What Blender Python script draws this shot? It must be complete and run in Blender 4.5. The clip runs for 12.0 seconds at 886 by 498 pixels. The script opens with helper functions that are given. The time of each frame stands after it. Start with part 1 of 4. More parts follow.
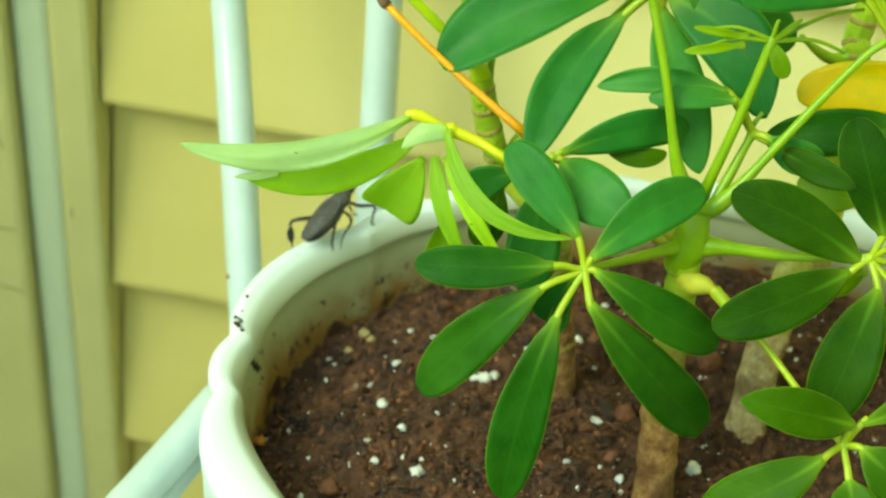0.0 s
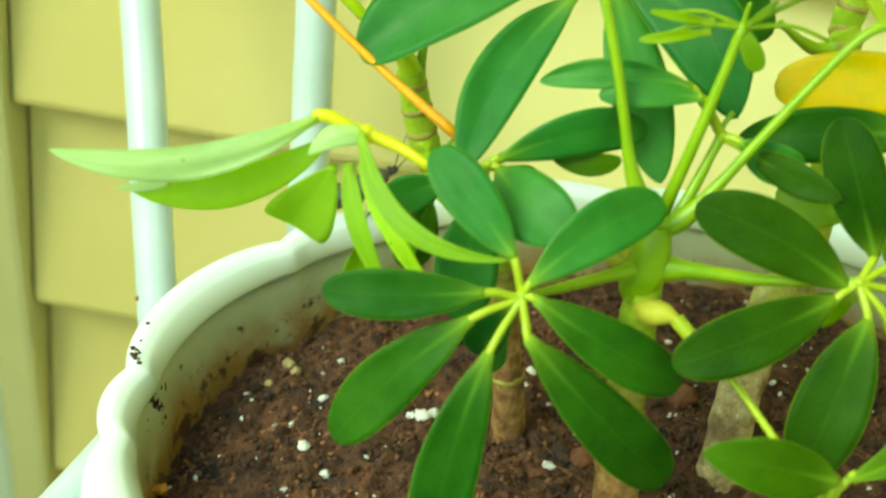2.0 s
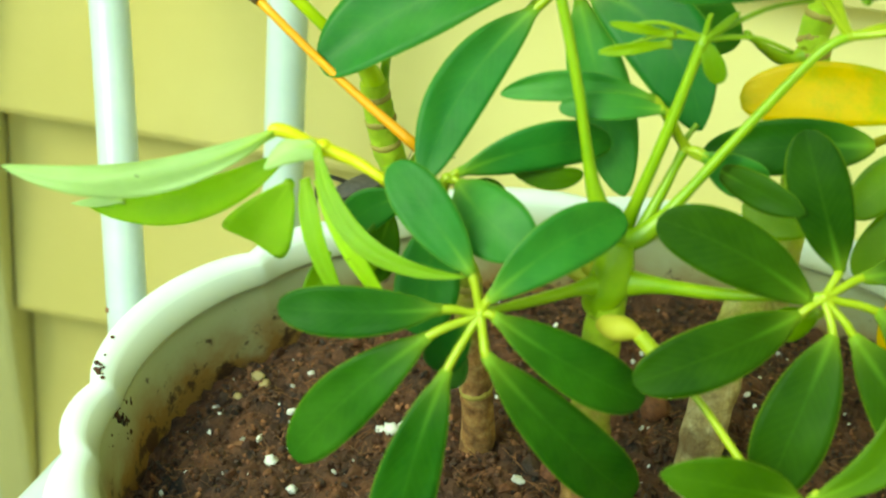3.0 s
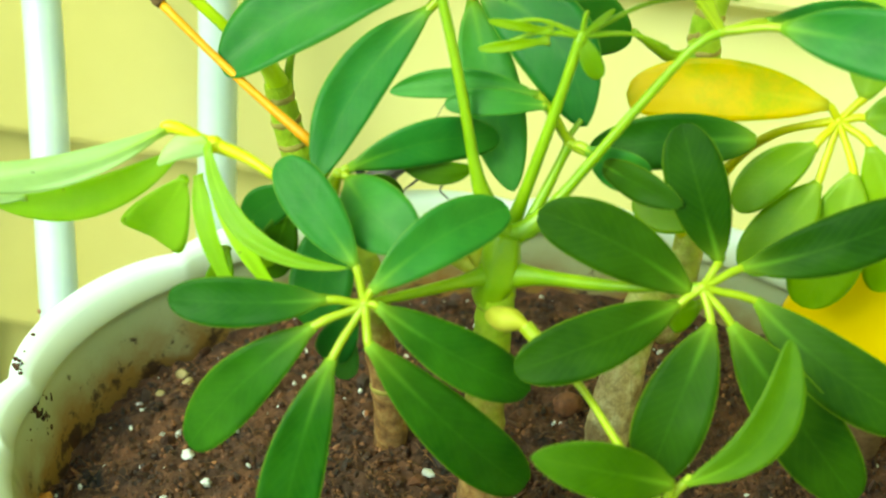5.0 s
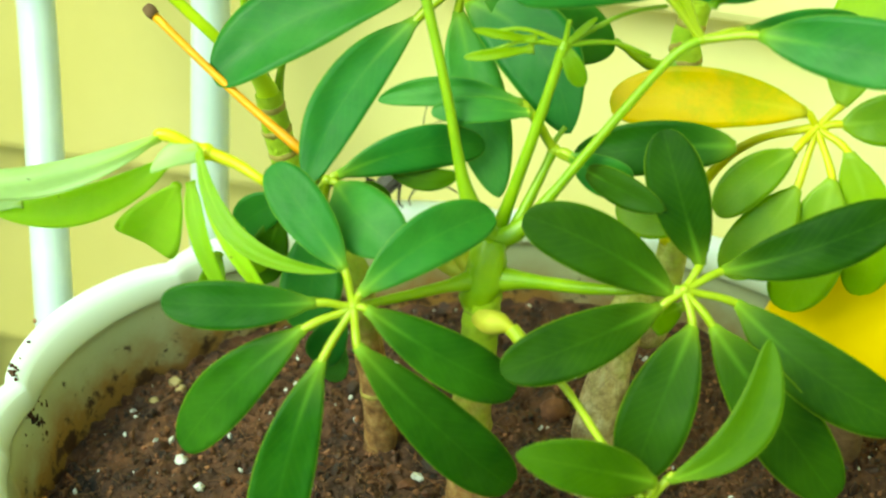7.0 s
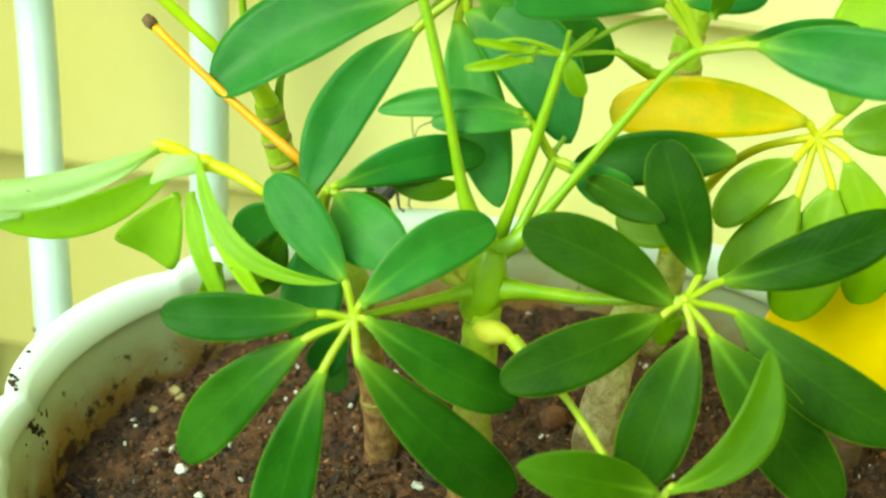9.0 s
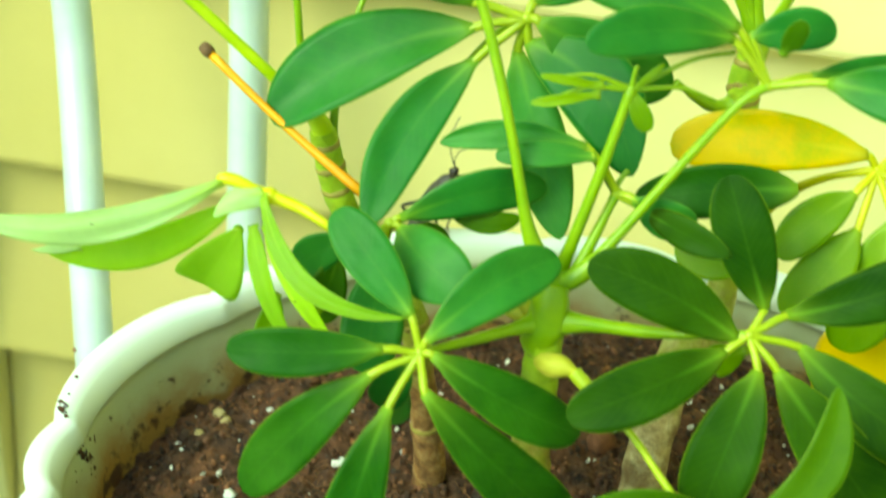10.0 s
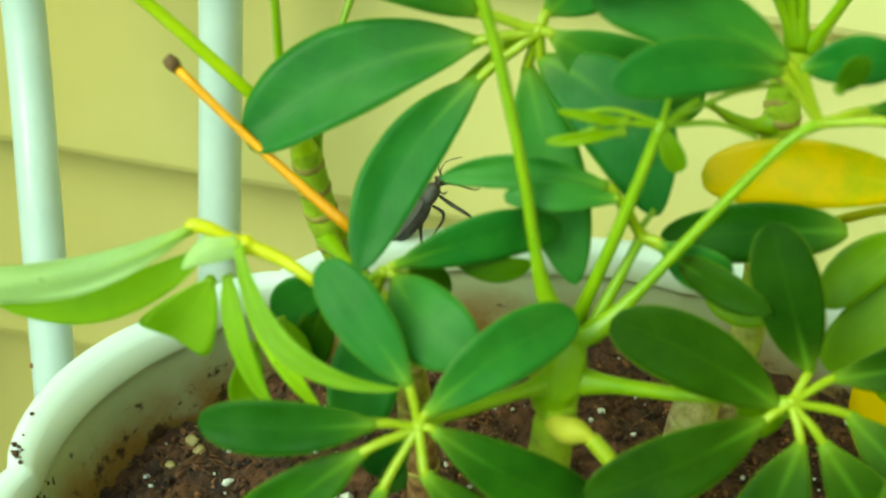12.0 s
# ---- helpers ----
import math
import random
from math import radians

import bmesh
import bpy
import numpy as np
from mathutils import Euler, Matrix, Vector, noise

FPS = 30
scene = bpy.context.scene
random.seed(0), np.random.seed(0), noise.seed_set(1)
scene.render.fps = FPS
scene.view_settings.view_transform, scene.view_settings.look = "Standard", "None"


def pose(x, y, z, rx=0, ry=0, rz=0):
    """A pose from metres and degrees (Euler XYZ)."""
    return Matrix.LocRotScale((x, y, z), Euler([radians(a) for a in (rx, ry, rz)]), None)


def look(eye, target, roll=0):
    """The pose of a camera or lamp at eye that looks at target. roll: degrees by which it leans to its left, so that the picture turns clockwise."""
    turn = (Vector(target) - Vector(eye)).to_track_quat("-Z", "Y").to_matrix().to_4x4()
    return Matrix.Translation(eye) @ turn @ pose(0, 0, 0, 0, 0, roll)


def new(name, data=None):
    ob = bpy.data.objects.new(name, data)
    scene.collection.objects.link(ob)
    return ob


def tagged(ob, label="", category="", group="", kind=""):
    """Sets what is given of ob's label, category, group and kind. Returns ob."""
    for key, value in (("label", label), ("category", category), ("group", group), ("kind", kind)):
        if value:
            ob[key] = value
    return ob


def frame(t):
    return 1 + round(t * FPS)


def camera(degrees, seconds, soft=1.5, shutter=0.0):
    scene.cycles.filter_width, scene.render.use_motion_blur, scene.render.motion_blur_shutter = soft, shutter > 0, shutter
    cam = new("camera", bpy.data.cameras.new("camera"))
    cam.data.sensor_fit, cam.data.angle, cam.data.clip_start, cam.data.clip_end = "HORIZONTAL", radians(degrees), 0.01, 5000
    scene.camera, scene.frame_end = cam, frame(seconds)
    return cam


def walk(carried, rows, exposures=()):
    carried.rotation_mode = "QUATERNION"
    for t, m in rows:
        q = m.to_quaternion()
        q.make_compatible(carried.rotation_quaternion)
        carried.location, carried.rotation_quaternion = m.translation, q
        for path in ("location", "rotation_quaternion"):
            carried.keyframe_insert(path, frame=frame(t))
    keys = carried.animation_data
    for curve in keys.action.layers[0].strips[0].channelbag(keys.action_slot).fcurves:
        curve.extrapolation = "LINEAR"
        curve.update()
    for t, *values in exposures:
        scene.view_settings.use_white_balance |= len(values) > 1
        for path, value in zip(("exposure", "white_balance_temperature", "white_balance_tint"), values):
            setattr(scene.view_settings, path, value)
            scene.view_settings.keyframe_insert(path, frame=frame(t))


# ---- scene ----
cam = camera(28.00, 12.0, soft=2.2, shutter=0.5)
cam.data.dof.use_dof, cam.data.dof.focus_distance, cam.data.dof.aperture_fstop = True, 0.45, 15.0
PATH = [
    (0, (0.03417, -0.11220, 0.95651), (0.0486, 1.4302, -0.3166), 5.18),
    (0.5, (0.03092, -0.11368, 0.95490), (0.0690, 1.4289, -0.3176), 5.75),
    (1, (0.03997, -0.11461, 0.95300), (0.0716, 1.4301, -0.3170), 5.42),
    (1.5, (0.04579, -0.08641, 0.93277), (0.0748, 1.4560, -0.3400), 5.42),
    (2, (0.05665, -0.05563, 0.91888), (0.0527, 1.4859, -0.3554), 4.68),
    (2.5, (0.06915, -0.04934, 0.92176), (0.0450, 1.4866, -0.3590), 4.10),
    (3, (0.06953, -0.04747, 0.92018), (0.0442, 1.4871, -0.3622), 3.98),
    (3.5, (0.08109, -0.04722, 0.91972), (0.0388, 1.4863, -0.3635), 3.44),
    (3.7, (0.08737, -0.04688, 0.91963), (0.0363, 1.4864, -0.3635), 3.09),
    (5.3, (0.10488, -0.06013, 0.92434), (0.0280, 1.4940, -0.3322), 2.59),
    (5.5, (0.09901, -0.06083, 0.92595), (0.0288, 1.4942, -0.3298), 2.88),
    (6, (0.11278, -0.06624, 0.92349), (0.0168, 1.4997, -0.3169), 2.09),
    (6.5, (0.11303, -0.06941, 0.92387), (0.0328, 1.5040, -0.3081), 2.35),
    (6.7, (0.10832, -0.06885, 0.92357), (0.0373, 1.5036, -0.3102), 2.52),
    (8.3, (0.10567, -0.06683, 0.92559), (0.0199, 1.5019, -0.3120), 2.04),
    (8.5, (0.10815, -0.06645, 0.92600), (0.0281, 1.5024, -0.3119), 2.27),
    (9, (0.10632, -0.06621, 0.92580), (0.0368, 1.5037, -0.3113), 2.42),
    (9.5, (0.09609, -0.06641, 0.92448), (0.0431, 1.5033, -0.3138), 2.97),
    (10, (0.08316, -0.05893, 0.93468), (0.0531, 1.4969, -0.3217), 3.45),
    (10.5, (0.06920, -0.03966, 0.95580), (0.0711, 1.4816, -0.3426), 4.29),
    (11, (0.06268, -0.02302, 0.95625), (0.0755, 1.4553, -0.3907), 4.43),
    (11.5, (0.07139, -0.01062, 0.94715), (0.0776, 1.4589, -0.4095), 4.10),
    (12, (0.07447, 0.00659, 0.93344), (0.0833, 1.4536, -0.4472), 4.37),
]

EXPOSURES = [(t, e, 7320, tint - 1) for t, e, tint in ((0, 0.16, -32), (1.0, 0.18, -32), (1.5, 0.27, -32), (3.5, 0.4, -34), (5.5, 0.60, -35), (6.0, 0.54, -35), (9.5, 0.56, -37), (10.5, 0.33, -38), (11.0, 0.08, -38), (11.5, 0.04, -38), (12, 0.08, -39))]
walk(cam, [(t, look(eye, target, roll)) for t, eye, target, roll in PATH], EXPOSURES)

# ---- light: open daylight from the front and left, soft ----
world = bpy.data.worlds.new("sky")
scene.world = world
world.use_nodes = True
wn = world.node_tree
sky = wn.nodes.new("ShaderNodeTexSky")
sky.sky_type, sky.sun_disc = "NISHITA", False
sky.sun_elevation, sky.sun_rotation = radians(45), radians(237)
wn.links.new(sky.outputs[0], wn.nodes["Background"].inputs[0])
wn.nodes["Background"].inputs[1].default_value = 0.40
sun = new("sun", bpy.data.lights.new("sun", "SUN"))
sun.data.energy, sun.data.angle, sun.data.color = 2.2, radians(35), (1.0, 0.97, 0.91)
sun.matrix_world = look((-0.65, -0.20, 1.4), (0.05, 0.25, 0.6))


# ---- materials ----
def mat(name):
    m = bpy.data.materials.new(name)
    m.use_nodes = True
    nt = m.node_tree
    return m, nt, nt.nodes["Principled BSDF"]


def node(nt, kind, **values):
    n = nt.nodes.new(kind)
    for k, v in values.items():
        if k in n.inputs:
            n.inputs[k].default_value = v
    return n


def coords(nt):
    return nt.nodes.new("ShaderNodeTexCoord").outputs["Object"]


def noise_tex(nt, scale, detail=4.0, rough=0.6):
    n = node(nt, "ShaderNodeTexNoise", Scale=scale, Detail=detail, Roughness=rough)
    nt.links.new(coords(nt), n.inputs["Vector"])
    return n.outputs["Fac"]


def ramp(nt, fac, stops):
    r = nt.nodes.new("ShaderNodeValToRGB")
    while len(r.color_ramp.elements) < len(stops):
        r.color_ramp.elements.new(0.5)
    for e, (p, c) in zip(r.color_ramp.elements, stops):
        e.position, e.color = p, (*c, 1)
    nt.links.new(fac, r.inputs["Fac"])
    return r.outputs["Color"]


def mix(nt, fac, a, b, blend="MIX"):
    m = nt.nodes.new("ShaderNodeMix")
    m.data_type, m.blend_type = "RGBA", blend
    for sock, v in ((m.inputs["Factor"], fac), (m.inputs["A"], a), (m.inputs["B"], b)):
        if isinstance(v, bpy.types.NodeSocket):
            nt.links.new(v, sock)
        elif isinstance(v, tuple):
            sock.default_value = (*v, 1)
        else:
            sock.default_value = v
    return m.outputs["Result"]


def bump(nt, bsdf, height, strength=0.3, distance=0.001):
    b = node(nt, "ShaderNodeBump", Strength=strength, Distance=distance)
    nt.links.new(height, b.inputs["Height"])
    nt.links.new(b.outputs[0], bsdf.inputs["Normal"])


def maths(nt, op, a, b=0.0):
    m = nt.nodes.new("ShaderNodeMath")
    m.operation = op
    for sock, v in zip(m.inputs, (a, b)):
        if isinstance(v, bpy.types.NodeSocket):
            nt.links.new(v, sock)
        else:
            sock.default_value = v
    return m.outputs[0]


def leaf_mat(name, dark, light, rib, edge, gloss=0.42, glow=0.24, blotch=None, specks=False, shine=0.36):
    """A leaf blade: mottled green, a pale midrib with faint side veins, a thin pale margin, light that passes through."""
    m, nt, p = mat(name)
    uv = node(nt, "ShaderNodeSeparateXYZ")
    u = nt.nodes.new("ShaderNodeUVMap")
    u.uv_map = "leaf"
    nt.links.new(u.outputs[0], uv.inputs[0])
    v = maths(nt, "ABSOLUTE", maths(nt, "SUBTRACT", uv.outputs[1], 0.5))
    rnd = nt.nodes.new("ShaderNodeObjectInfo").outputs["Random"]
    col = ramp(nt, noise_tex(nt, 90, 5), [(0.3, dark), (0.7, light)])
    if blotch:
        col = mix(nt, ramp(nt, noise_tex(nt, 55, 6, 0.7), [(0.50, (0, 0, 0)), (0.68, (0.8, 0.8, 0.8))]), col, blotch)
    col = mix(nt, ramp(nt, noise_tex(nt, 28, 4, 0.7), [(0.40, (0, 0, 0)), (0.75, (0.45, 0.45, 0.45))]), col, tuple(0.55 * p + 0.45 * q for p, q in zip(light, rib)))
    if specks:
        col = mix(nt, ramp(nt, noise_tex(nt, 210, 2, 0.5), [(0.73, (0, 0, 0)), (0.76, (0.85, 0.85, 0.85))]), col, (0.04, 0.05, 0.01))
    hue = node(nt, "ShaderNodeHueSaturation", Saturation=1.0, Fac=1.0)
    nt.links.new(maths(nt, "ADD", maths(nt, "MULTIPLY", rnd, 0.35), 0.82), hue.inputs["Value"])
    nt.links.new(maths(nt, "ADD", maths(nt, "MULTIPLY", rnd, -0.02), 0.51), hue.inputs["Hue"])
    nt.links.new(col, hue.inputs["Color"])
    col = hue.outputs[0]
    wave = node(nt, "ShaderNodeTexWave", Scale=4.5, Distortion=1.5, Detail=2.0)
    comb = node(nt, "ShaderNodeCombineXYZ")
    nt.links.new(maths(nt, "SUBTRACT", uv.outputs[0], maths(nt, "MULTIPLY", v, 0.5)), comb.inputs[0])
    nt.links.new(comb.outputs[0], wave.inputs["Vector"])
    vein = ramp(nt, wave.outputs["Fac"], [(0.9, (0, 0, 0)), (1.0, (0.05, 0.05, 0.05))])
    col = mix(nt, vein, col, rib)
    ribw = maths(nt, "ADD", maths(nt, "MULTIPLY", maths(nt, "POWER", maths(nt, "SUBTRACT", 1.0, uv.outputs[0]), 5.0), 0.22), 0.030)
    ribf = maths(nt, "SUBTRACT", 1.0, maths(nt, "DIVIDE", v, ribw))
    ribn = nt.nodes.new("ShaderNodeClamp")
    nt.links.new(ribf, ribn.inputs[0])
    fade = maths(nt, "MULTIPLY", ribn.outputs[0], maths(nt, "MAXIMUM", 0.10, maths(nt, "SUBTRACT", 0.9, maths(nt, "MULTIPLY", uv.outputs[0], 2.2))))
    col = mix(nt, fade, col, rib)
    col = mix(nt, maths(nt, "MULTIPLY", maths(nt, "POWER", maths(nt, "SUBTRACT", 1.0, uv.outputs[0]), 13.0), 0.95), col, tuple(0.5 * a + 0.5 * b for a, b in zip(rib, (0.36, 0.46, 0.04))))
    col = mix(nt, ramp(nt, v, [(0.474, (0, 0, 0)), (0.494, (0.50, 0.50, 0.50))]), col, edge)
    nt.links.new(col, p.inputs["Base Color"])
    p.inputs["Roughness"].default_value = gloss
    p.inputs["Specular IOR Level"].default_value = shine
    rough = ramp(nt, noise_tex(nt, 220, 3), [(0.3, (gloss,) * 3), (0.8, (gloss + 0.15,) * 3)])
    nt.links.new(rough, p.inputs["Roughness"])
    bump(nt, p, maths(nt, "ADD", maths(nt, "ADD", noise_tex(nt, 260, 4), maths(nt, "MULTIPLY", noise_tex(nt, 70, 2), 2.0)), maths(nt, "MULTIPLY", wave.outputs["Fac"], 0.06)), 0.24, 0.0008)
    tr = node(nt, "ShaderNodeBsdfTranslucent")
    tcol = mix(nt, 1.0, col, (1.35, 1.5, 0.5), "MULTIPLY")
    nt.links.new(tcol, tr.inputs["Color"])
    mx = node(nt, "ShaderNodeMixShader", Fac=glow)
    nt.links.new(p.outputs[0], mx.inputs[1])
    nt.links.new(tr.outputs[0], mx.inputs[2])
    nt.links.new(mx.outputs[0], nt.nodes["Material Output"].inputs[0])
    return m


# the bluish part of this green stands in for sky sheen on upper leaves
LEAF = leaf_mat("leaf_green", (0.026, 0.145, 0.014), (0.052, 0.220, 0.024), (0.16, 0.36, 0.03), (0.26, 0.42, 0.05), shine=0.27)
# two darker copies for low front leaves, their shade put into the colour
LEAF_SHADED = leaf_mat("leaf_green_shaded", (0.0135, 0.047, 0.001), (0.026, 0.073, 0.0015), (0.13, 0.27, 0.02), (0.28, 0.38, 0.03), shine=0.08)
LEAF_HALF_SHADED = leaf_mat("leaf_green_half_shaded", (0.019, 0.083, 0.003), (0.036, 0.126, 0.005), (0.14, 0.31, 0.03), (0.27, 0.40, 0.03), shine=0.14)
BRIGHT = leaf_mat("leaf_fresh_green", (0.040, 0.108, 0.001), (0.064, 0.148, 0.0015), (0.22, 0.40, 0.03), (0.34, 0.46, 0.04), 0.42, 0.3, shine=0.15)
YOUNG = leaf_mat("leaf_young_green", (0.09, 0.27, 0.04), (0.14, 0.35, 0.06), (0.3, 0.5, 0.08), (0.2, 0.4, 0.08), 0.35, 0.3)
LIME = leaf_mat("leaf_lime", (0.19, 0.33, 0.003), (0.27, 0.41, 0.004), (0.36, 0.5, 0.05), (0.25, 0.42, 0.04), 0.4, 0.35)
WILT_LIME = leaf_mat("leaf_wilted_lime", (0.36, 0.54, 0.025), (0.46, 0.62, 0.05), (0.5, 0.66, 0.06), (0.5, 0.66, 0.08), 0.4, 0.5, None, True)
WILT = leaf_mat("leaf_wilted_pale", (0.42, 0.55, 0.21), (0.49, 0.62, 0.28), (0.5, 0.66, 0.08), (0.5, 0.66, 0.08), 0.42, 0.3, None, True)
YELLOW = leaf_mat("leaf_yellowed", (0.77, 0.52, 0.005), (0.83, 0.60, 0.008), (0.8, 0.65, 0.05), (0.5, 0.55, 0.03), 0.4, 0.3, (0.47, 0.52, 0.01))


def plain(name, a, b, scale, rough=0.5, bumpy=0.2, fine=0.0005, metal=0.0):
    m, nt, p = mat(name)
    f1 = noise_tex(nt, scale, 6)
    nt.links.new(ramp(nt, f1, [(0.3, a), (0.72, b)]), p.inputs["Base Color"])
    p.inputs["Roughness"].default_value = rough
    p.inputs["Metallic"].default_value = metal
    bump(nt, p, noise_tex(nt, scale * 4, 5), bumpy, fine)
    return m


STALK_YOUNG = plain("stalk_green", (0.19, 0.33, 0.006), (0.29, 0.42, 0.012), 120, 0.38)
STALK_WILT = plain("stalk_yellowed", (0.50, 0.50, 0.01), (0.65, 0.60, 0.02), 120, 0.4)
STALK_HUB = plain("stalk_hub_yellow_green", (0.29, 0.38, 0.010), (0.42, 0.48, 0.030), 120, 0.38)
LEAF_BASE = plain("leaf_base_yellow", (0.44, 0.43, 0.02), (0.56, 0.52, 0.06), 130, 0.65)
STALK_LIME = plain("stalk_lime", (0.40, 0.56, 0.012), (0.54, 0.66, 0.02), 120, 0.38)
NODE = plain("stalk_node_brown", (0.25, 0.19, 0.04), (0.38, 0.32, 0.07), 400, 0.75)
STALK_DEAD = plain("stalk_dead_orange", (0.70, 0.28, 0.006), (0.84, 0.40, 0.012), 150, 0.5)
SCAR = plain("stalk_scar_brown", (0.10, 0.05, 0.02), (0.2, 0.11, 0.05), 400, 0.8)
SOIL = plain("soil_dark", (0.006, 0.003, 0.002), (0.15, 0.060, 0.024), 110, 0.9, 0.9, 0.002)


def crumb_mat(name, stops):
    """Soil crumbs, each of its own brown."""
    m, nt, p = mat(name)
    isl = nt.nodes.new("ShaderNodeNewGeometry").outputs["Random Per Island"]
    col = ramp(nt, isl, [(0.0, stops[0]), (0.5, stops[1]), (0.85, stops[2]), (1.0, stops[3])])
    col = mix(nt, 0.3, col, ramp(nt, noise_tex(nt, 500, 5), [(0.3, (0.005, 0.003, 0.002)), (0.7, (0.20, 0.08, 0.03))]))
    col = mix(nt, 1.0, col, ramp(nt, noise_tex(nt, 70, 4), [(0.36, (0.28, 0.26, 0.26)), (0.62, (1.25, 1.15, 1.05))]), "MULTIPLY")
    nt.links.new(col, p.inputs["Base Color"])
    p.inputs["Roughness"].default_value = 0.62
    bump(nt, p, noise_tex(nt, 1500, 4), 0.7, 0.0006)
    return m


CRUMB = crumb_mat("soil_crumb", [(0.006, 0.003, 0.002), (0.050, 0.021, 0.010), (0.19, 0.080, 0.035), (0.40, 0.19, 0.09)])
CHIP = crumb_mat("bark_chip", [(0.008, 0.004, 0.003), (0.05, 0.019, 0.009), (0.20, 0.072, 0.030), (0.34, 0.16, 0.075)])
PEBBLE = plain("orange_pebble", (0.42, 0.15, 0.02), (0.62, 0.27, 0.04), 300, 0.6, 0.4)
CHUNK = plain("reddish_bark_chunk", (0.08, 0.028, 0.012), (0.23, 0.088, 0.036), 350, 0.8, 0.7)
LUMP = plain("yellowish_lump", (0.27, 0.20, 0.08), (0.43, 0.34, 0.16), 400, 0.85, 0.6)
PERLITE = plain("perlite_white", (0.55, 0.53, 0.48), (0.85, 0.84, 0.80), 500, 0.85, 0.6)
FIBRE = plain("bark_fibre", (0.02, 0.008, 0.004), (0.32, 0.145, 0.06), 45, 0.85, 0.6)
STEEL = plain("white_painted_tube", (0.50, 0.58, 0.56), (0.59, 0.66, 0.64), 60, 0.3, 0.08)


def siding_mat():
    """Cream painted siding; the brighter light farther along the wall is put into its colour."""
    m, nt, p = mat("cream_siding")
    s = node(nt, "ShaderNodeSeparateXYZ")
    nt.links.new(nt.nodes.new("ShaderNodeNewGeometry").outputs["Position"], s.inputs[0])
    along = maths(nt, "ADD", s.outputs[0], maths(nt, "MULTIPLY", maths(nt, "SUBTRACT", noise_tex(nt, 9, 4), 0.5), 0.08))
    # painted brightening: the cream turns paler with growing x
    lit_ramp = ramp(nt, maths(nt, "DIVIDE", maths(nt, "ADD", along, 0.06), 0.30), [(0.0, (0, 0, 0)), (1.0, (1, 1, 1))])
    dim_cream = ramp(nt, noise_tex(nt, 14, 5), [(0.3, (0.62, 0.51, 0.165)), (0.7, (0.67, 0.555, 0.195))])
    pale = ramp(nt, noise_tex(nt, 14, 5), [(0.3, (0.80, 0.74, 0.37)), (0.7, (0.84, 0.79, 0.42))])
    nt.links.new(mix(nt, lit_ramp, dim_cream, pale), p.inputs["Base Color"])
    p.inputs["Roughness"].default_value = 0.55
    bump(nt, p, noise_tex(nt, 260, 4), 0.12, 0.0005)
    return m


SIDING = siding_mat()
TRIM = plain("cream_trim", (0.50, 0.45, 0.19), (0.55, 0.50, 0.22), 20, 0.5, 0.1)
SEAM = plain("grey_blue_seal", (0.48, 0.52, 0.36), (0.54, 0.58, 0.41), 20, 0.5, 0.1)
GROUND = plain("concrete_floor", (0.30, 0.29, 0.26), (0.42, 0.40, 0.36), 6, 0.85, 0.4, 0.002)
ORNAMENT = plain("yellow_glaze", (0.76, 0.50, 0.002), (0.82, 0.56, 0.003), 60, 0.55, 0.08)
ORNAMENT.node_tree.nodes["Principled BSDF"].inputs["Specular IOR Level"].default_value = 0.15
ORNBROWN = plain("pinkish_brown_glaze", (0.36, 0.18, 0.10), (0.5, 0.28, 0.17), 200, 0.5)
BUGSKIN = plain("grey_brown_chitin", (0.030, 0.027, 0.024), (0.085, 0.076, 0.068), 700, 0.55, 0.5, 0.0003)
BUGDARK = plain("dark_chitin", (0.012, 0.009, 0.007), (0.03, 0.022, 0.018), 900, 0.4, 0.3, 0.0002)


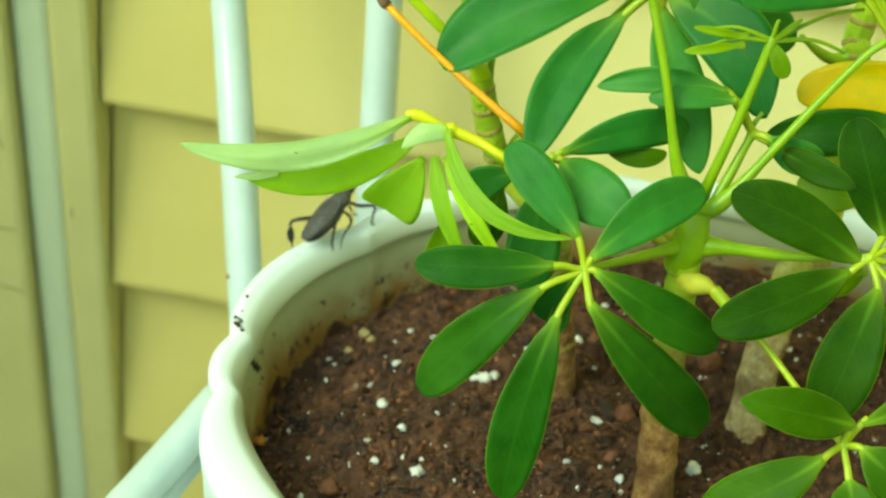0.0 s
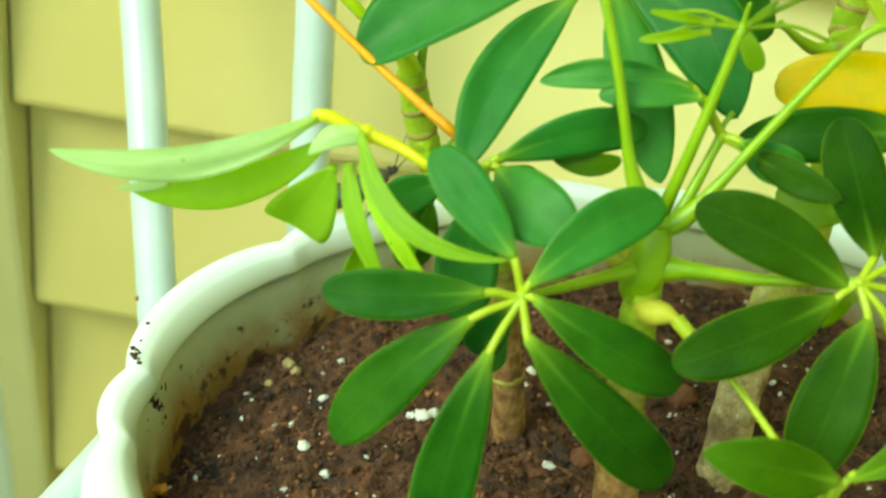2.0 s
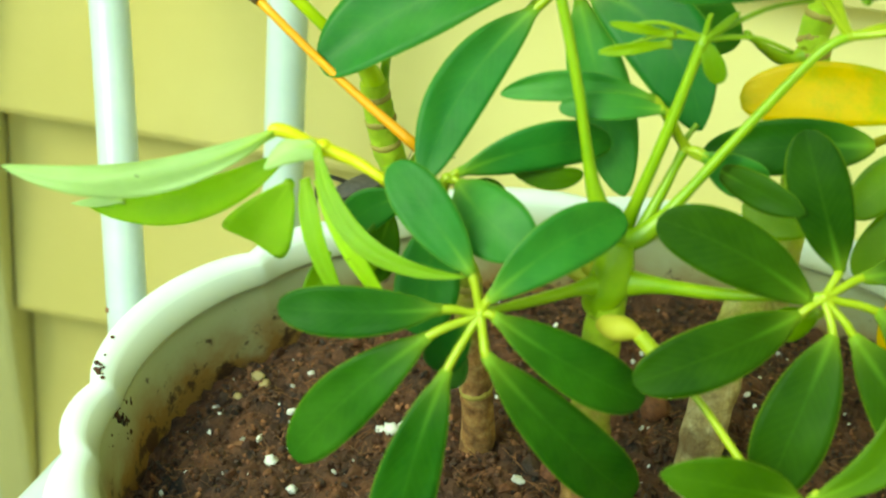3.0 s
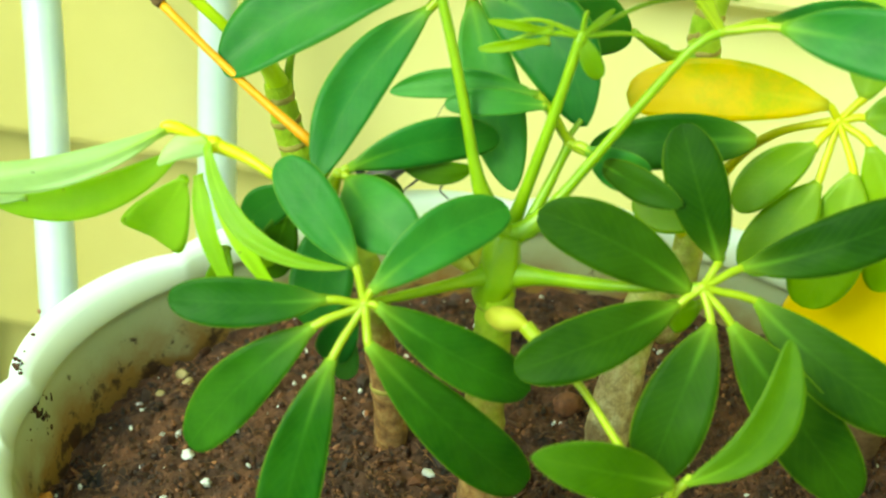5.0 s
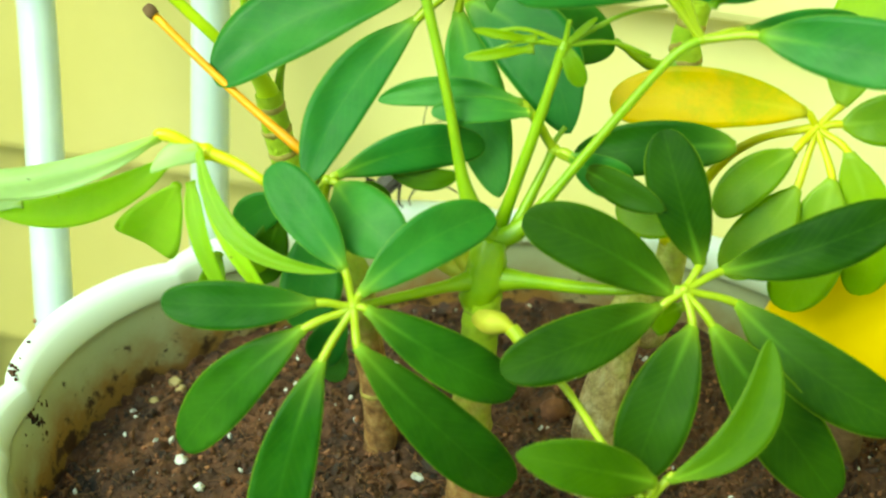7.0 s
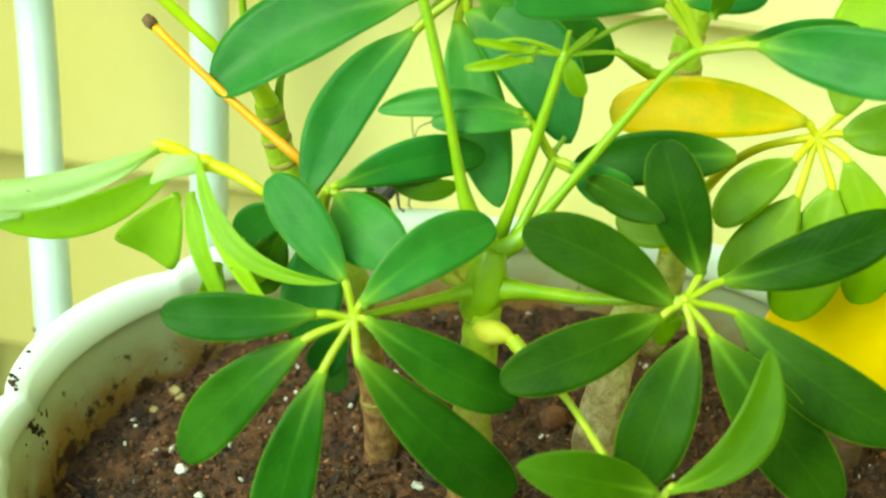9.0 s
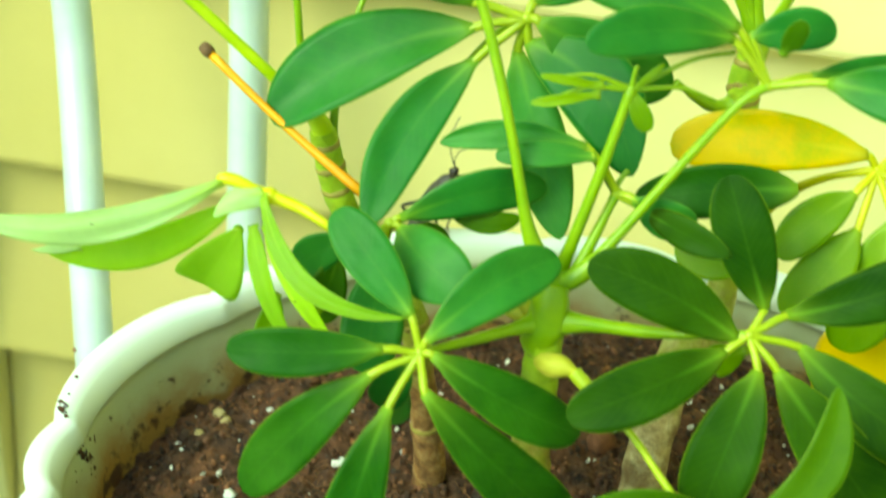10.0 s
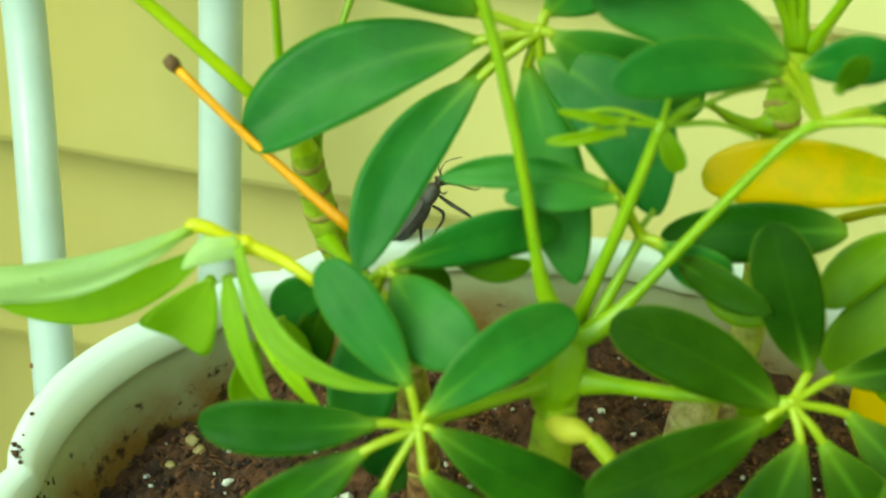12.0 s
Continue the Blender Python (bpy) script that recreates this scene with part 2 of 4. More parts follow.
def bark_mat(name, deep, middle, pale):
    """Green stem tissue that turns to pale corky bark near the soil, ringed by leaf scars."""
    m, nt, p = mat(name)
    g = nt.nodes.new("ShaderNodeNewGeometry")
    s = node(nt, "ShaderNodeSeparateXYZ")
    nt.links.new(g.outputs["Position"], s.inputs[0])
    h = maths(nt, "ADD", s.outputs[2], maths(nt, "MULTIPLY", noise_tex(nt, 150, 5), 0.05))
    h = maths(nt, "DIVIDE", maths(nt, "SUBTRACT", h, 0.625), 0.10)
    cork = ramp(nt, noise_tex(nt, 260, 6, 0.7), [(0.28, deep), (0.48, middle), (0.70, pale)])
    cork = mix(nt, ramp(nt, noise_tex(nt, 95, 4, 0.6), [(0.46, (0, 0, 0)), (0.62, (0.75, 0.75, 0.75))]), cork, deep)
    crack = node(nt, "ShaderNodeTexVoronoi", Scale=240.0)
    crack.feature = "DISTANCE_TO_EDGE"
    stretch = node(nt, "ShaderNodeMapping")
    stretch.inputs["Scale"].default_value = (1.0, 1.0, 0.45)
    nt.links.new(coords(nt), stretch.inputs["Vector"])
    nt.links.new(stretch.outputs[0], crack.inputs["Vector"])
    cork = mix(nt, ramp(nt, crack.outputs["Distance"], [(0.0, (0.28, 0.28, 0.28)), (0.06, (0, 0, 0))]), cork, tuple(0.6 * c for c in deep))
    green = ramp(nt, noise_tex(nt, 160, 5), [(0.3, (0.30, 0.48, 0.012)), (0.7, (0.50, 0.62, 0.03))])
    col = mix(nt, ramp(nt, h, [(0.15, (0, 0, 0)), (0.55, (1, 1, 1))]), cork, green)
    tick = maths(nt, "ADD", maths(nt, "MULTIPLY", s.outputs[2], 110.0), maths(nt, "MULTIPLY", noise_tex(nt, 120, 3), 1.6))
    ring = ramp(nt, maths(nt, "FRACT", tick), [(0.0, (0.5, 0.5, 0.5)), (0.16, (0, 0, 0))])
    col = mix(nt, maths(nt, "MULTIPLY", ring, ramp(nt, noise_tex(nt, 90, 2), [(0.45, (0, 0, 0)), (0.6, (1, 1, 1))])), col, (0.14, 0.07, 0.02))
    nt.links.new(col, p.inputs["Base Color"])
    p.inputs["Roughness"].default_value = 0.65
    bump(nt, p, noise_tex(nt, 420, 6, 0.7), 0.9, 0.002)
    return m


BARK = bark_mat("stem_bark_brown", (0.11, 0.045, 0.013), (0.36, 0.18, 0.055), (0.58, 0.39, 0.16))
BARK_PALE = bark_mat("stem_bark_pale", (0.20, 0.11, 0.04), (0.56, 0.42, 0.20), (0.78, 0.68, 0.40))


def pot_mat():
    """White glazed plastic with soil smears on the inside near the soil and specks near the rim."""
    m, nt, p = mat("white_pot_glaze")
    base = ramp(nt, noise_tex(nt, 25, 4), [(0.3, (0.72, 0.80, 0.80)), (0.7, (0.79, 0.86, 0.86))])
    g = nt.nodes.new("ShaderNodeNewGeometry")
    s = node(nt, "ShaderNodeSeparateXYZ")
    nt.links.new(g.outputs["Position"], s.inputs[0])
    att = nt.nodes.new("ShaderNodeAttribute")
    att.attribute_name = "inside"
    low = maths(nt, "SUBTRACT", 1.0, maths(nt, "DIVIDE", maths(nt, "SUBTRACT", s.outputs[2], 0.572), 0.028))
    lowc = nt.nodes.new("ShaderNodeClamp")
    nt.links.new(low, lowc.inputs[0])
    dirt = maths(nt, "MULTIPLY", maths(nt, "ADD", noise_tex(nt, 150, 8, 0.75), maths(nt, "MULTIPLY", lowc.outputs[0], 0.22)), att.outputs["Fac"])
    smear = ramp(nt, dirt, [(0.672, (0, 0, 0)), (0.74, (1, 1, 1))])
    stain = ramp(nt, maths(nt, "MULTIPLY", maths(nt, "MULTIPLY", noise_tex(nt, 60, 5, 0.65), lowc.outputs[0]), att.outputs["Fac"]), [(0.10, (0, 0, 0)), (0.36, (1, 1, 1))])
    # olive inside: a dried-soil film, with the wall's shade mixed into the colour
    shaded_film = mix(nt, maths(nt, "MULTIPLY", att.outputs["Fac"], 0.85), base, (0.37, 0.38, 0.18))
    col = mix(nt, stain, shaded_film, (0.27, 0.15, 0.045))
    col = mix(nt, smear, col, (0.05, 0.026, 0.015))
    nt.links.new(col, p.inputs["Base Color"])
    p.inputs["Roughness"].default_value = 0.28
    bump(nt, p, noise_tex(nt, 180, 4), 0.06, 0.0005)
    return m


POT = pot_mat()


# ---- building helpers ----
def part(name, bm, material, parent=None, label="", smooth=True):
    me = bpy.data.meshes.new(name)
    bm.to_mesh(me)
    bm.free()
    me.materials.append(material)
    if smooth:
        for poly in me.polygons:
            poly.use_smooth = True
    ob = new(name, me)
    ob.parent = parent
    return tagged(ob, label)


def thing(name, label, category, at=(0, 0, 0), group="", kind=""):
    ob = new(name)
    ob.empty_display_size = 0.02
    ob.location = at
    return tagged(ob, label, category, group, kind)


def spline(points, steps=6):
    """A smooth line through the points."""
    P = [Vector(p) for p in points]
    if len(P) == 2:
        return [P[0].lerp(P[1], i / steps) for i in range(steps + 1)]
    out = []
    for i in range(len(P) - 1):
        a, b, c, d = P[max(i - 1, 0)], P[i], P[i + 1], P[min(i + 2, len(P) - 1)]
        for k in range(steps):
            t = k / steps
            out.append(0.5 * ((2 * b) + (c - a) * t + (2 * a - 5 * b + 4 * c - d) * t * t + (3 * b - a - 3 * c + d) * t ** 3))
    return out + [P[-1]]


def tube(bm, points, radii, sides=10, wobble=0.0):
    """A closed round rod along the points."""
    n = len(points)
    rings, prev = [], None
    for i, p in enumerate(points):
        d = (points[min(i + 1, n - 1)] - points[max(i - 1, 0)]).normalized()
        side = d.orthogonal().normalized() if prev is None else (prev - d * prev.dot(d)).normalized()
        prev = side
        other = d.cross(side)
        k = i / (n - 1) * (len(radii) - 1)
        j = min(int(k), len(radii) - 2)
        r = radii[j] + (radii[j + 1] - radii[j]) * (k - j)
        ring = []
        for s in range(sides):
            a = 2 * math.pi * s / sides
            w = 1 + wobble * noise.noise(p * 180 + Vector((math.cos(a), math.sin(a), 0)) * 2)
            ring.append(bm.verts.new(p + (side * math.cos(a) + other * math.sin(a)) * r * w))
        rings.append(ring)
    for a, b in zip(rings, rings[1:]):
        for s in range(sides):
            bm.faces.new((a[s], a[(s + 1) % sides], b[(s + 1) % sides], b[s]))
    bm.faces.new(rings[0][::-1])
    bm.faces.new(rings[-1])


def box(bm, lo, hi, bevel=0.0):
    g = bmesh.ops.create_cube(bm, size=1)
    vs = g["verts"]
    for v in vs:
        for i in range(3):
            v.co[i] = lo[i] if v.co[i] < 0 else hi[i]
    if bevel:
        es = list({e for v in vs for e in v.link_edges})
        bmesh.ops.bevel(bm, geom=es, offset=bevel, segments=2, affect="EDGES", profile=0.5)


def blob(bm, at, radii, turn=None, sub=3, rough=0.0, seed=0):
    g = bmesh.ops.create_icosphere(bm, subdivisions=sub, radius=1)
    for v in g["verts"]:
        k = 1 + rough * noise.noise(v.co * 1.7 + Vector((seed * 3.1, seed * 1.7, seed)))
        c = Vector((v.co.x * radii[0], v.co.y * radii[1], v.co.z * radii[2])) * k
        v.co = (turn @ c if turn else c) + Vector(at)


# ---- setting: ground, wall with lap siding ----
def make_ground():
    bm = bmesh.new()
    bmesh.ops.create_grid(bm, x_segments=2, y_segments=2, size=60)
    tagged(part("ground", bm, GROUND), "pale grey concrete ground", "ground", kind="structure")


WALL_TURN = radians(-8.5)


def make_wall():
    """Cream lap siding beside a cream corner board, turned a little to the pot; the origin is the corner board's outer edge."""
    wall = thing("wall_north", "cream lap siding wall with a corner board", "wall", (-0.0953, 0.4342, 0.0), kind="structure")
    wall.rotation_euler = (0, 0, WALL_TURN)
    bm = bmesh.new()
    box(bm, (-0.9, 0.026, 0.002), (2.2, 0.11, 2.3))
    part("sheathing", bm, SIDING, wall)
    me = None
    for i in range(-5, 20):
        v = 0.471 + 0.0905 * i
        if me is None:
            bm = bmesh.new()
            prof = [(0.026, 0.1025), (0.014, 0.0945), (0.0, 0.004), (0.0005, 0.0015), (0.002, 0.0), (0.013, 0.0), (0.026, 0.0)]
            a = [bm.verts.new((0.0012, y, z)) for y, z in prof]
            b = [bm.verts.new((2.15, y, z)) for y, z in prof]
            n = len(prof)
            for k in range(n):
                bm.faces.new((a[k], a[(k + 1) % n], b[(k + 1) % n], b[k]))
            bm.faces.new(a[::-1])
            bm.faces.new(b)
            bmesh.ops.recalc_face_normals(bm, faces=bm.faces)
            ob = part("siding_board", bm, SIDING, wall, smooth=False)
            me = ob.data
        else:
            ob = new("siding_board", me)
            ob.parent = wall
        ob.location = (0, 0, v)
    for name, x0, x1, y0, m in (("corner_board", -0.0165, 0.0, -0.005, TRIM), ("seal_strip", -0.0320, -0.0170, -0.001, SEAM), ("casing", -0.16, -0.0325, -0.007, TRIM)):
        bm = bmesh.new()
        box(bm, (x0, y0, 0.003), (x1, 0.0255, 2.28), 0.003)
        part(name, bm, m, wall, smooth=False)


def board_cracks():
    wall = bpy.data.objects["wall_north"]
    for line in (((-0.0481, 0.4661), (-0.0400, 0.4662), (-0.0332, 0.4648)), ((-0.0385, 0.5440), (-0.0380, 0.5405), (-0.0374, 0.5380)), ((-0.0440, 0.4980), (-0.0395, 0.4975), (-0.0350, 0.4981))):
        bm = bmesh.new()
        tube(bm, spline([(x, -0.0071, z) for x, z in line], 3), [0.0001, 0.0003, 0.0001], 6)
        part("crack", bm, SCAR, wall, "thin dark crack in the board")
    bm = bmesh.new()
    tube(bm, spline([(-0.0120, -0.0051, 0.5129), (-0.0121, -0.0051, 0.5106), (-0.0117, -0.0051, 0.5083)], 3), [0.0001, 0.0004, 0.0001], 6)
    part("crack", bm, SCAR, wall, "thin dark crack in the board")


def make_light_walls():
    # unseen, added to darken the left end of the siding
    bm = bmesh.new()
    box(bm, (-0.80, -0.2, 0.0), (-0.68, 0.46, 1.05))
    tagged(part("shade_wall_west", bm, TRIM, smooth=False), "low cream side wall out of view, added to shade the left", "wall", kind="structure")
    # unseen, added to keep sky light off the right-hand leaves
    bm = bmesh.new()
    box(bm, (0.62, -1.4, 0.0), (0.74, 0.46, 2.5))
    tagged(part("shade_wall_east", bm, TRIM, smooth=False), "cream wall out of view, added to cut sky light from the right", "wall", kind="structure")
    # unseen, added to block low sky light from the south
    bm = bmesh.new()
    box(bm, (-4.0, -3.65, 0.0), (4.0, -3.5, 2.6))
    tagged(part("shade_wall_south", bm, TRIM, smooth=False), "cream wall out of view, added to cut the low southern sky", "wall", kind="structure")


make_ground()
make_wall()
board_cracks()
make_light_walls()

# ---- pot ----
PX, PY, RIM_Z = 0.110, 0.250, 0.607
RIM_A, RIM_B = 0.1325, 0.1065
SMALL_LOBES = [(177.6, 6.4), (131.8, 6.8), (84.1, 8.6), (39.0, 7.5), (-6.0, 7.0), (-51.0, 7.0), (-96.0, 7.0), (-140.0, 6.5)]


def lobes(a):
    """How far the rim bulges at the angle a: eight broad lobes with a small one between each pair."""
    d = math.degrees(a)
    for i, (c, h) in enumerate(SMALL_LOBES):
        t = (d - c + 180) % 360 - 180
        if abs(t) <= h:
            return 0.0034 * math.cos(t / h * math.pi / 2) ** 0.62
        c2, h2 = SMALL_LOBES[(i + 1) % len(SMALL_LOBES)]
        lo, hi = c2 + h2, c - h
        span = (hi - lo) % 360
        t = (d - lo) % 360
        if t < span:
            return 0.0060 * math.sin(t / span * math.pi) ** 0.62
    return 0.0


def rim_at(a, inset=0.0, share=1.0):
    """A point of the oval pot at the angle a, inset from the rim's outer edge."""
    k = lobes(a) * share - inset
    return PX + (RIM_A + k) * math.cos(a), PY + (RIM_B + k) * math.sin(a)


def flange(a):
    """How much broader the lip grows towards the front of the pot."""
    k = min(max(-math.sin(a) / 0.40, 0.0), 1.0)
    return 0.0062 * k * k * (3 - 2 * k)


def make_pot():
    pot = thing("flower_pot", "white oval scalloped flower pot with soil smears inside", "flower pot", (PX, PY, 0.412))
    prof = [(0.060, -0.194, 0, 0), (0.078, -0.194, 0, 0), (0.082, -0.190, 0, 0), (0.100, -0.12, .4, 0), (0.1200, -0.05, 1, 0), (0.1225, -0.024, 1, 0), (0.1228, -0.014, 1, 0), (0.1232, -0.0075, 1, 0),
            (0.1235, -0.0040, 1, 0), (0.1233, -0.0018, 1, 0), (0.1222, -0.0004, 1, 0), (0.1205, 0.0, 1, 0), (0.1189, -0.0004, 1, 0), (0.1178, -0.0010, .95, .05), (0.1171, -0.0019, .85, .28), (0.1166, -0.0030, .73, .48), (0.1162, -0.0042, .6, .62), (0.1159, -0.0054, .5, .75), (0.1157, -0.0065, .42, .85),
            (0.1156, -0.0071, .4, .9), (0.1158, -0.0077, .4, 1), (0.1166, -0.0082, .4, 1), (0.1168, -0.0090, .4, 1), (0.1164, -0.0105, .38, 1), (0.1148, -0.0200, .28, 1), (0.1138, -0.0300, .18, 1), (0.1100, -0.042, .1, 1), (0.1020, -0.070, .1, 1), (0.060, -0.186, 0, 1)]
    n = 420
    for name, first, last, label in (("outer_wall", 0, 7, ""), ("rim", 7, 14, "rounded glossy rim"), ("inner_wall", 14, len(prof) - 1, "soil-stained inner wall")):
        bm = bmesh.new()
        lay = bm.verts.layers.float.new("inside")
        rings = []
        for r, z, k, ins in prof[first:last + 1]:
            ring = []
            broad = min(max((0.1210 - r) / 0.0025, 0.0), 1.0) if z > -0.1 and first > 0 else 0.0
            for i in range(n):
                a = 2 * math.pi * i / n
                x, y = rim_at(a, 0.1235 - r + flange(a) * broad, k)
                v = bm.verts.new((x - PX, y - PY, z + RIM_Z - 0.412))
                v[lay] = ins
                ring.append(v)
            rings.append(ring)
        for a, c in zip(rings, rings[1:]):
            for i in range(n):
                bm.faces.new((a[i], a[(i + 1) % n], c[(i + 1) % n], c[i]))
        if first == 0:
            bm.faces.new(rings[0][::-1])
        if last == len(prof) - 1:
            bm.faces.new(rings[-1])
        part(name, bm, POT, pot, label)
    return pot


make_pot()


# ---- soil ----
def soil_z(x, y):
    p = Vector((x, y, 0))
    edge = min(max((math.hypot((x - PX) / RIM_A, (y - PY) / RIM_B) - 0.66) / 0.26, 0.0), 1.0)
    return 0.5830 + 0.04 * (x - 0.05) - 0.0062 * edge ** 1.5 + 0.0030 * noise.noise(p * 45) + 0.0020 * noise.noise(p * 140)


def make_soil():
    bm = bmesh.new()
    rows = []
    for i in range(150):
        r = (i / 149) ** 0.8
        ring = [rim_at(2 * math.pi * k / 330, 0.0092, 0.18) for k in range(330)]
        rows.append([bm.verts.new((PX + r * (x - PX), PY + r * (y - PY), 0)) for x, y in ring])
    for v in bm.verts:
        v.co.z = soil_z(v.co.x, v.co.y) + 0.0022 * noise.noise(v.co * 300) + 0.0012 * noise.noise(v.co * 800)
    for a, b in zip(rows, rows[1:]):
        for k in range(330):
            bm.faces.new((a[k], a[(k + 1) % 330], b[(k + 1) % 330], b[k]))
    bmesh.ops.recalc_face_normals(bm, faces=bm.faces)
    tagged(part("potting_soil", bm, SOIL), "dark brown moist potting soil", "soil", kind="stuff")
    rng = random.Random(4)

    def scatter(count, lo, hi, flat=0.7):
        verts, faces = [], []
        base = bmesh.new()
        bmesh.ops.create_icosphere(base, subdivisions=1, radius=1)
        bv = [v.co.copy() for v in base.verts]
        bf = [[v.index for v in f.verts] for f in base.faces]
        base.free()
        for _ in range(count):
            a = rng.random() * 2 * math.pi
            r = math.sqrt(rng.random())
            x, y = PX + r * 0.121 * math.cos(a), PY + r * 0.095 * math.sin(a)
            s = lo + (hi - lo) * rng.random() ** 2.5
            turn = Euler((rng.random() * 6, rng.random() * 6, rng.random() * 6)).to_matrix()
            k = len(verts)
            c = Vector((x, y, soil_z(x, y) + s * 0.25))
            sx, sy, sz = s * (0.7 + 0.6 * rng.random()), s * (0.6 + 0.6 * rng.random()), s * flat
            for v in bv:
                j = 1 + 0.7 * (rng.random() - 0.5)
                verts.append(c + turn @ Vector((v.x * sx, v.y * sy, v.z * sz)) * j)
            faces += [[k + q for q in f] for f in bf]
        me = bpy.data.meshes.new("grains")
        me.from_pydata(verts, [], faces)
        return me

    for name, count, lo, hi, m, label in (("soil_crumbs", 19000, 0.00025, 0.0012, CRUMB, "loose dark brown soil crumbs"), ("bark_chips", 420, 0.0008, 0.0032, CHIP, "reddish brown bark chips in the soil"), ("perlite_grains", 520, 0.00018, 0.0011, PERLITE, "white perlite grains in the soil"), ("perlite_lumps", 60, 0.0008, 0.0019, PERLITE, "larger white perlite lumps in the soil")):
        me = scatter(count, lo, hi, 0.35 if m is CHIP else 0.7)
        me.materials.append(m)
        tagged(new(name, me), label, "soil", kind="stuff")
    bm = bmesh.new()
    for _ in range(3600):
        a = rng.random() * 2 * math.pi
        r = math.sqrt(rng.random())
        x, y = PX + r * 0.120 * math.cos(a), PY + r * 0.094 * math.sin(a)
        d = Vector((rng.uniform(-1, 1), rng.uniform(-1, 1), rng.uniform(-0.1, 0.25))) * rng.uniform(0.0008, 0.0036)
        c = Vector((x, y, soil_z(x, y) + 0.0008))
        tube(bm, spline([c - d, c + Vector((0, 0, 0.0006)), c + d], 2), [0.00005, 0.00011, 0.00006], 4)
    tagged(part("bark_fibres", bm, FIBRE), "thin brown bark fibres on the soil", "soil", kind="stuff")


make_soil()


def make_pebbles():
    """Small orange pebbles and yellowish lumps by the edge of the soil."""
    for x, y, r, m, label in ((-0.0112, 0.2526, 0.0020, PEBBLE, "small orange pebble on the soil"), (0.0109, 0.2326, 0.0032, CHUNK, "reddish bark chunk on the soil"), (0.0159, 0.2993, 0.0019, LUMP, "yellowish lump of fertiliser on the soil"),
                              (0.0185, 0.2955, 0.0018, LUMP, "yellowish lump of fertiliser on the soil"), (0.0116, 0.2907, 0.0014, LUMP, "yellowish lump of fertiliser on the soil"), (0.1233, 0.2925, 0.0042, CHUNK, "reddish bark chunk on the soil"), (0.0962, 0.2671, 0.0032, CHUNK, "reddish bark chunk beside a stem"),
                              (0.0540, 0.2801, 0.0022, PERLITE, "large white perlite lump on the soil"), (0.0568, 0.2823, 0.0018, PERLITE, "large white perlite lump on the soil"), (0.0510, 0.2806, 0.0015, PERLITE, "large white perlite lump on the soil"), (0.1152, 0.2463, 0.0023, PERLITE, "large white perlite lump on the soil"),
                              (0.0238, 0.2664, 0.0018, PERLITE, "large white perlite lump on the soil"), (0.0304, 0.2570, 0.0016, PERLITE, "large white perlite lump on the soil"), (0.0359, 0.2395, 0.0021, PERLITE, "large white perlite lump on the soil"), (0.0233, 0.2436, 0.0015, PERLITE, "large white perlite lump on the soil")):
        bm = bmesh.new()
        blob(bm, (0, 0, 0), (r, r * 0.85, r * 0.75), sub=2, rough=0.7, seed=int(x * 9000))
        ob = part({"reddish_bark_chunk": "bark_chunk", "perlite_white": "perlite_lump"}.get(m.name, "pebble"), bm, m)
        ob.location = (x, y, soil_z(x, y) + r * 0.35)
        tagged(ob, label, {"reddish_bark_chunk": "bark", "perlite_white": "perlite"}.get(m.name, "pebble"))


make_pebbles()


def rim_specks():
    rng = random.Random(9)
    bm = bmesh.new()
    for k in range(15):
        a = radians(rng.gauss(169.0, 2.6))
        x, y = rim_at(a, 0.003 + rng.gauss(0, 0.0012))
        s = rng.uniform(0.0003, 0.0010)
        blob(bm, (x, y, RIM_Z + 0.0002), (s, s * 0.8, s * 0.6), sub=1, rough=0.3, seed=k)
    for k in range(60):
        a = radians(rng.gauss(170.5, 1.5))
        z = min(rng.gauss(RIM_Z - 0.0140, 0.0050), RIM_Z - 0.0090)
        x, y = rim_at(a, 0.0069 + (RIM_Z - 0.0090 - z) * 0.14, 0.36)
        s = rng.uniform(0.0002, 0.0011) * (1.5 if k < 14 else 0.8)
        blob(bm, (x, y, z), (s * 0.5, s * 0.7, s * 1.1), sub=1, rough=0.4, seed=k)
    tagged(part("soil_specks", bm, SOIL), "dark soil specks on the pot rim and inner wall", "soil", kind="stuff")


rim_specks()


# ---- plants ----
OPEN_SIDE = Vector((0.09, 0.03, 0.84))


def trunk(plant, points, radii, material, scars):
    """A stem with swollen rings where old leaves have dropped, and dry brown scars at some of them."""
    bm = bmesh.new()
    line = spline(points, 14)
    n = len(line)
    dense, run = [], 0.0
    for i, p in enumerate(line):
        run += (p - line[i - 1]).length if i else 0
        k = i / (n - 1) * (len(radii) - 1)
        q = min(int(k), len(radii) - 2)
        ring = abs((run / 0.0135) % 1 - 0.5) * 2
        dense.append((radii[q] + (radii[q + 1] - radii[q]) * (k - q)) * (1 + 0.08 * ring ** 6))
    tube(bm, line, dense, 18, 0.12)
    ob = part("trunk", bm, material, plant)
    rng = random.Random(int(points[0][0] * 10000))
    for share in scars:
        i = int(share * (n - 1))
        d = (line[i] - line[i - 1]).normalized()
        out = Vector((rng.uniform(-1, 1), -1.0, 0.2))
        out = (out - d * out.dot(d)).normalized()
        bm = bmesh.new()
        tube(bm, [line[i] - d * 0.0013, line[i] - d * 0.0007, line[i] + d * 0.0002, line[i] + d * 0.0008], [dense[i] * 0.97, dense[i] * 1.06, dense[i] * 1.08, dense[i] * 0.96], 18, 0.10)
        blob(bm, line[i] + out * dense[i] * 0.86 - d * 0.0002, (0.0011, 0.0008, 0.0013), sub=2, rough=0.4, seed=i)
        part("leaf_scar", bm, NODE, ob, "dry brown leaf scar")


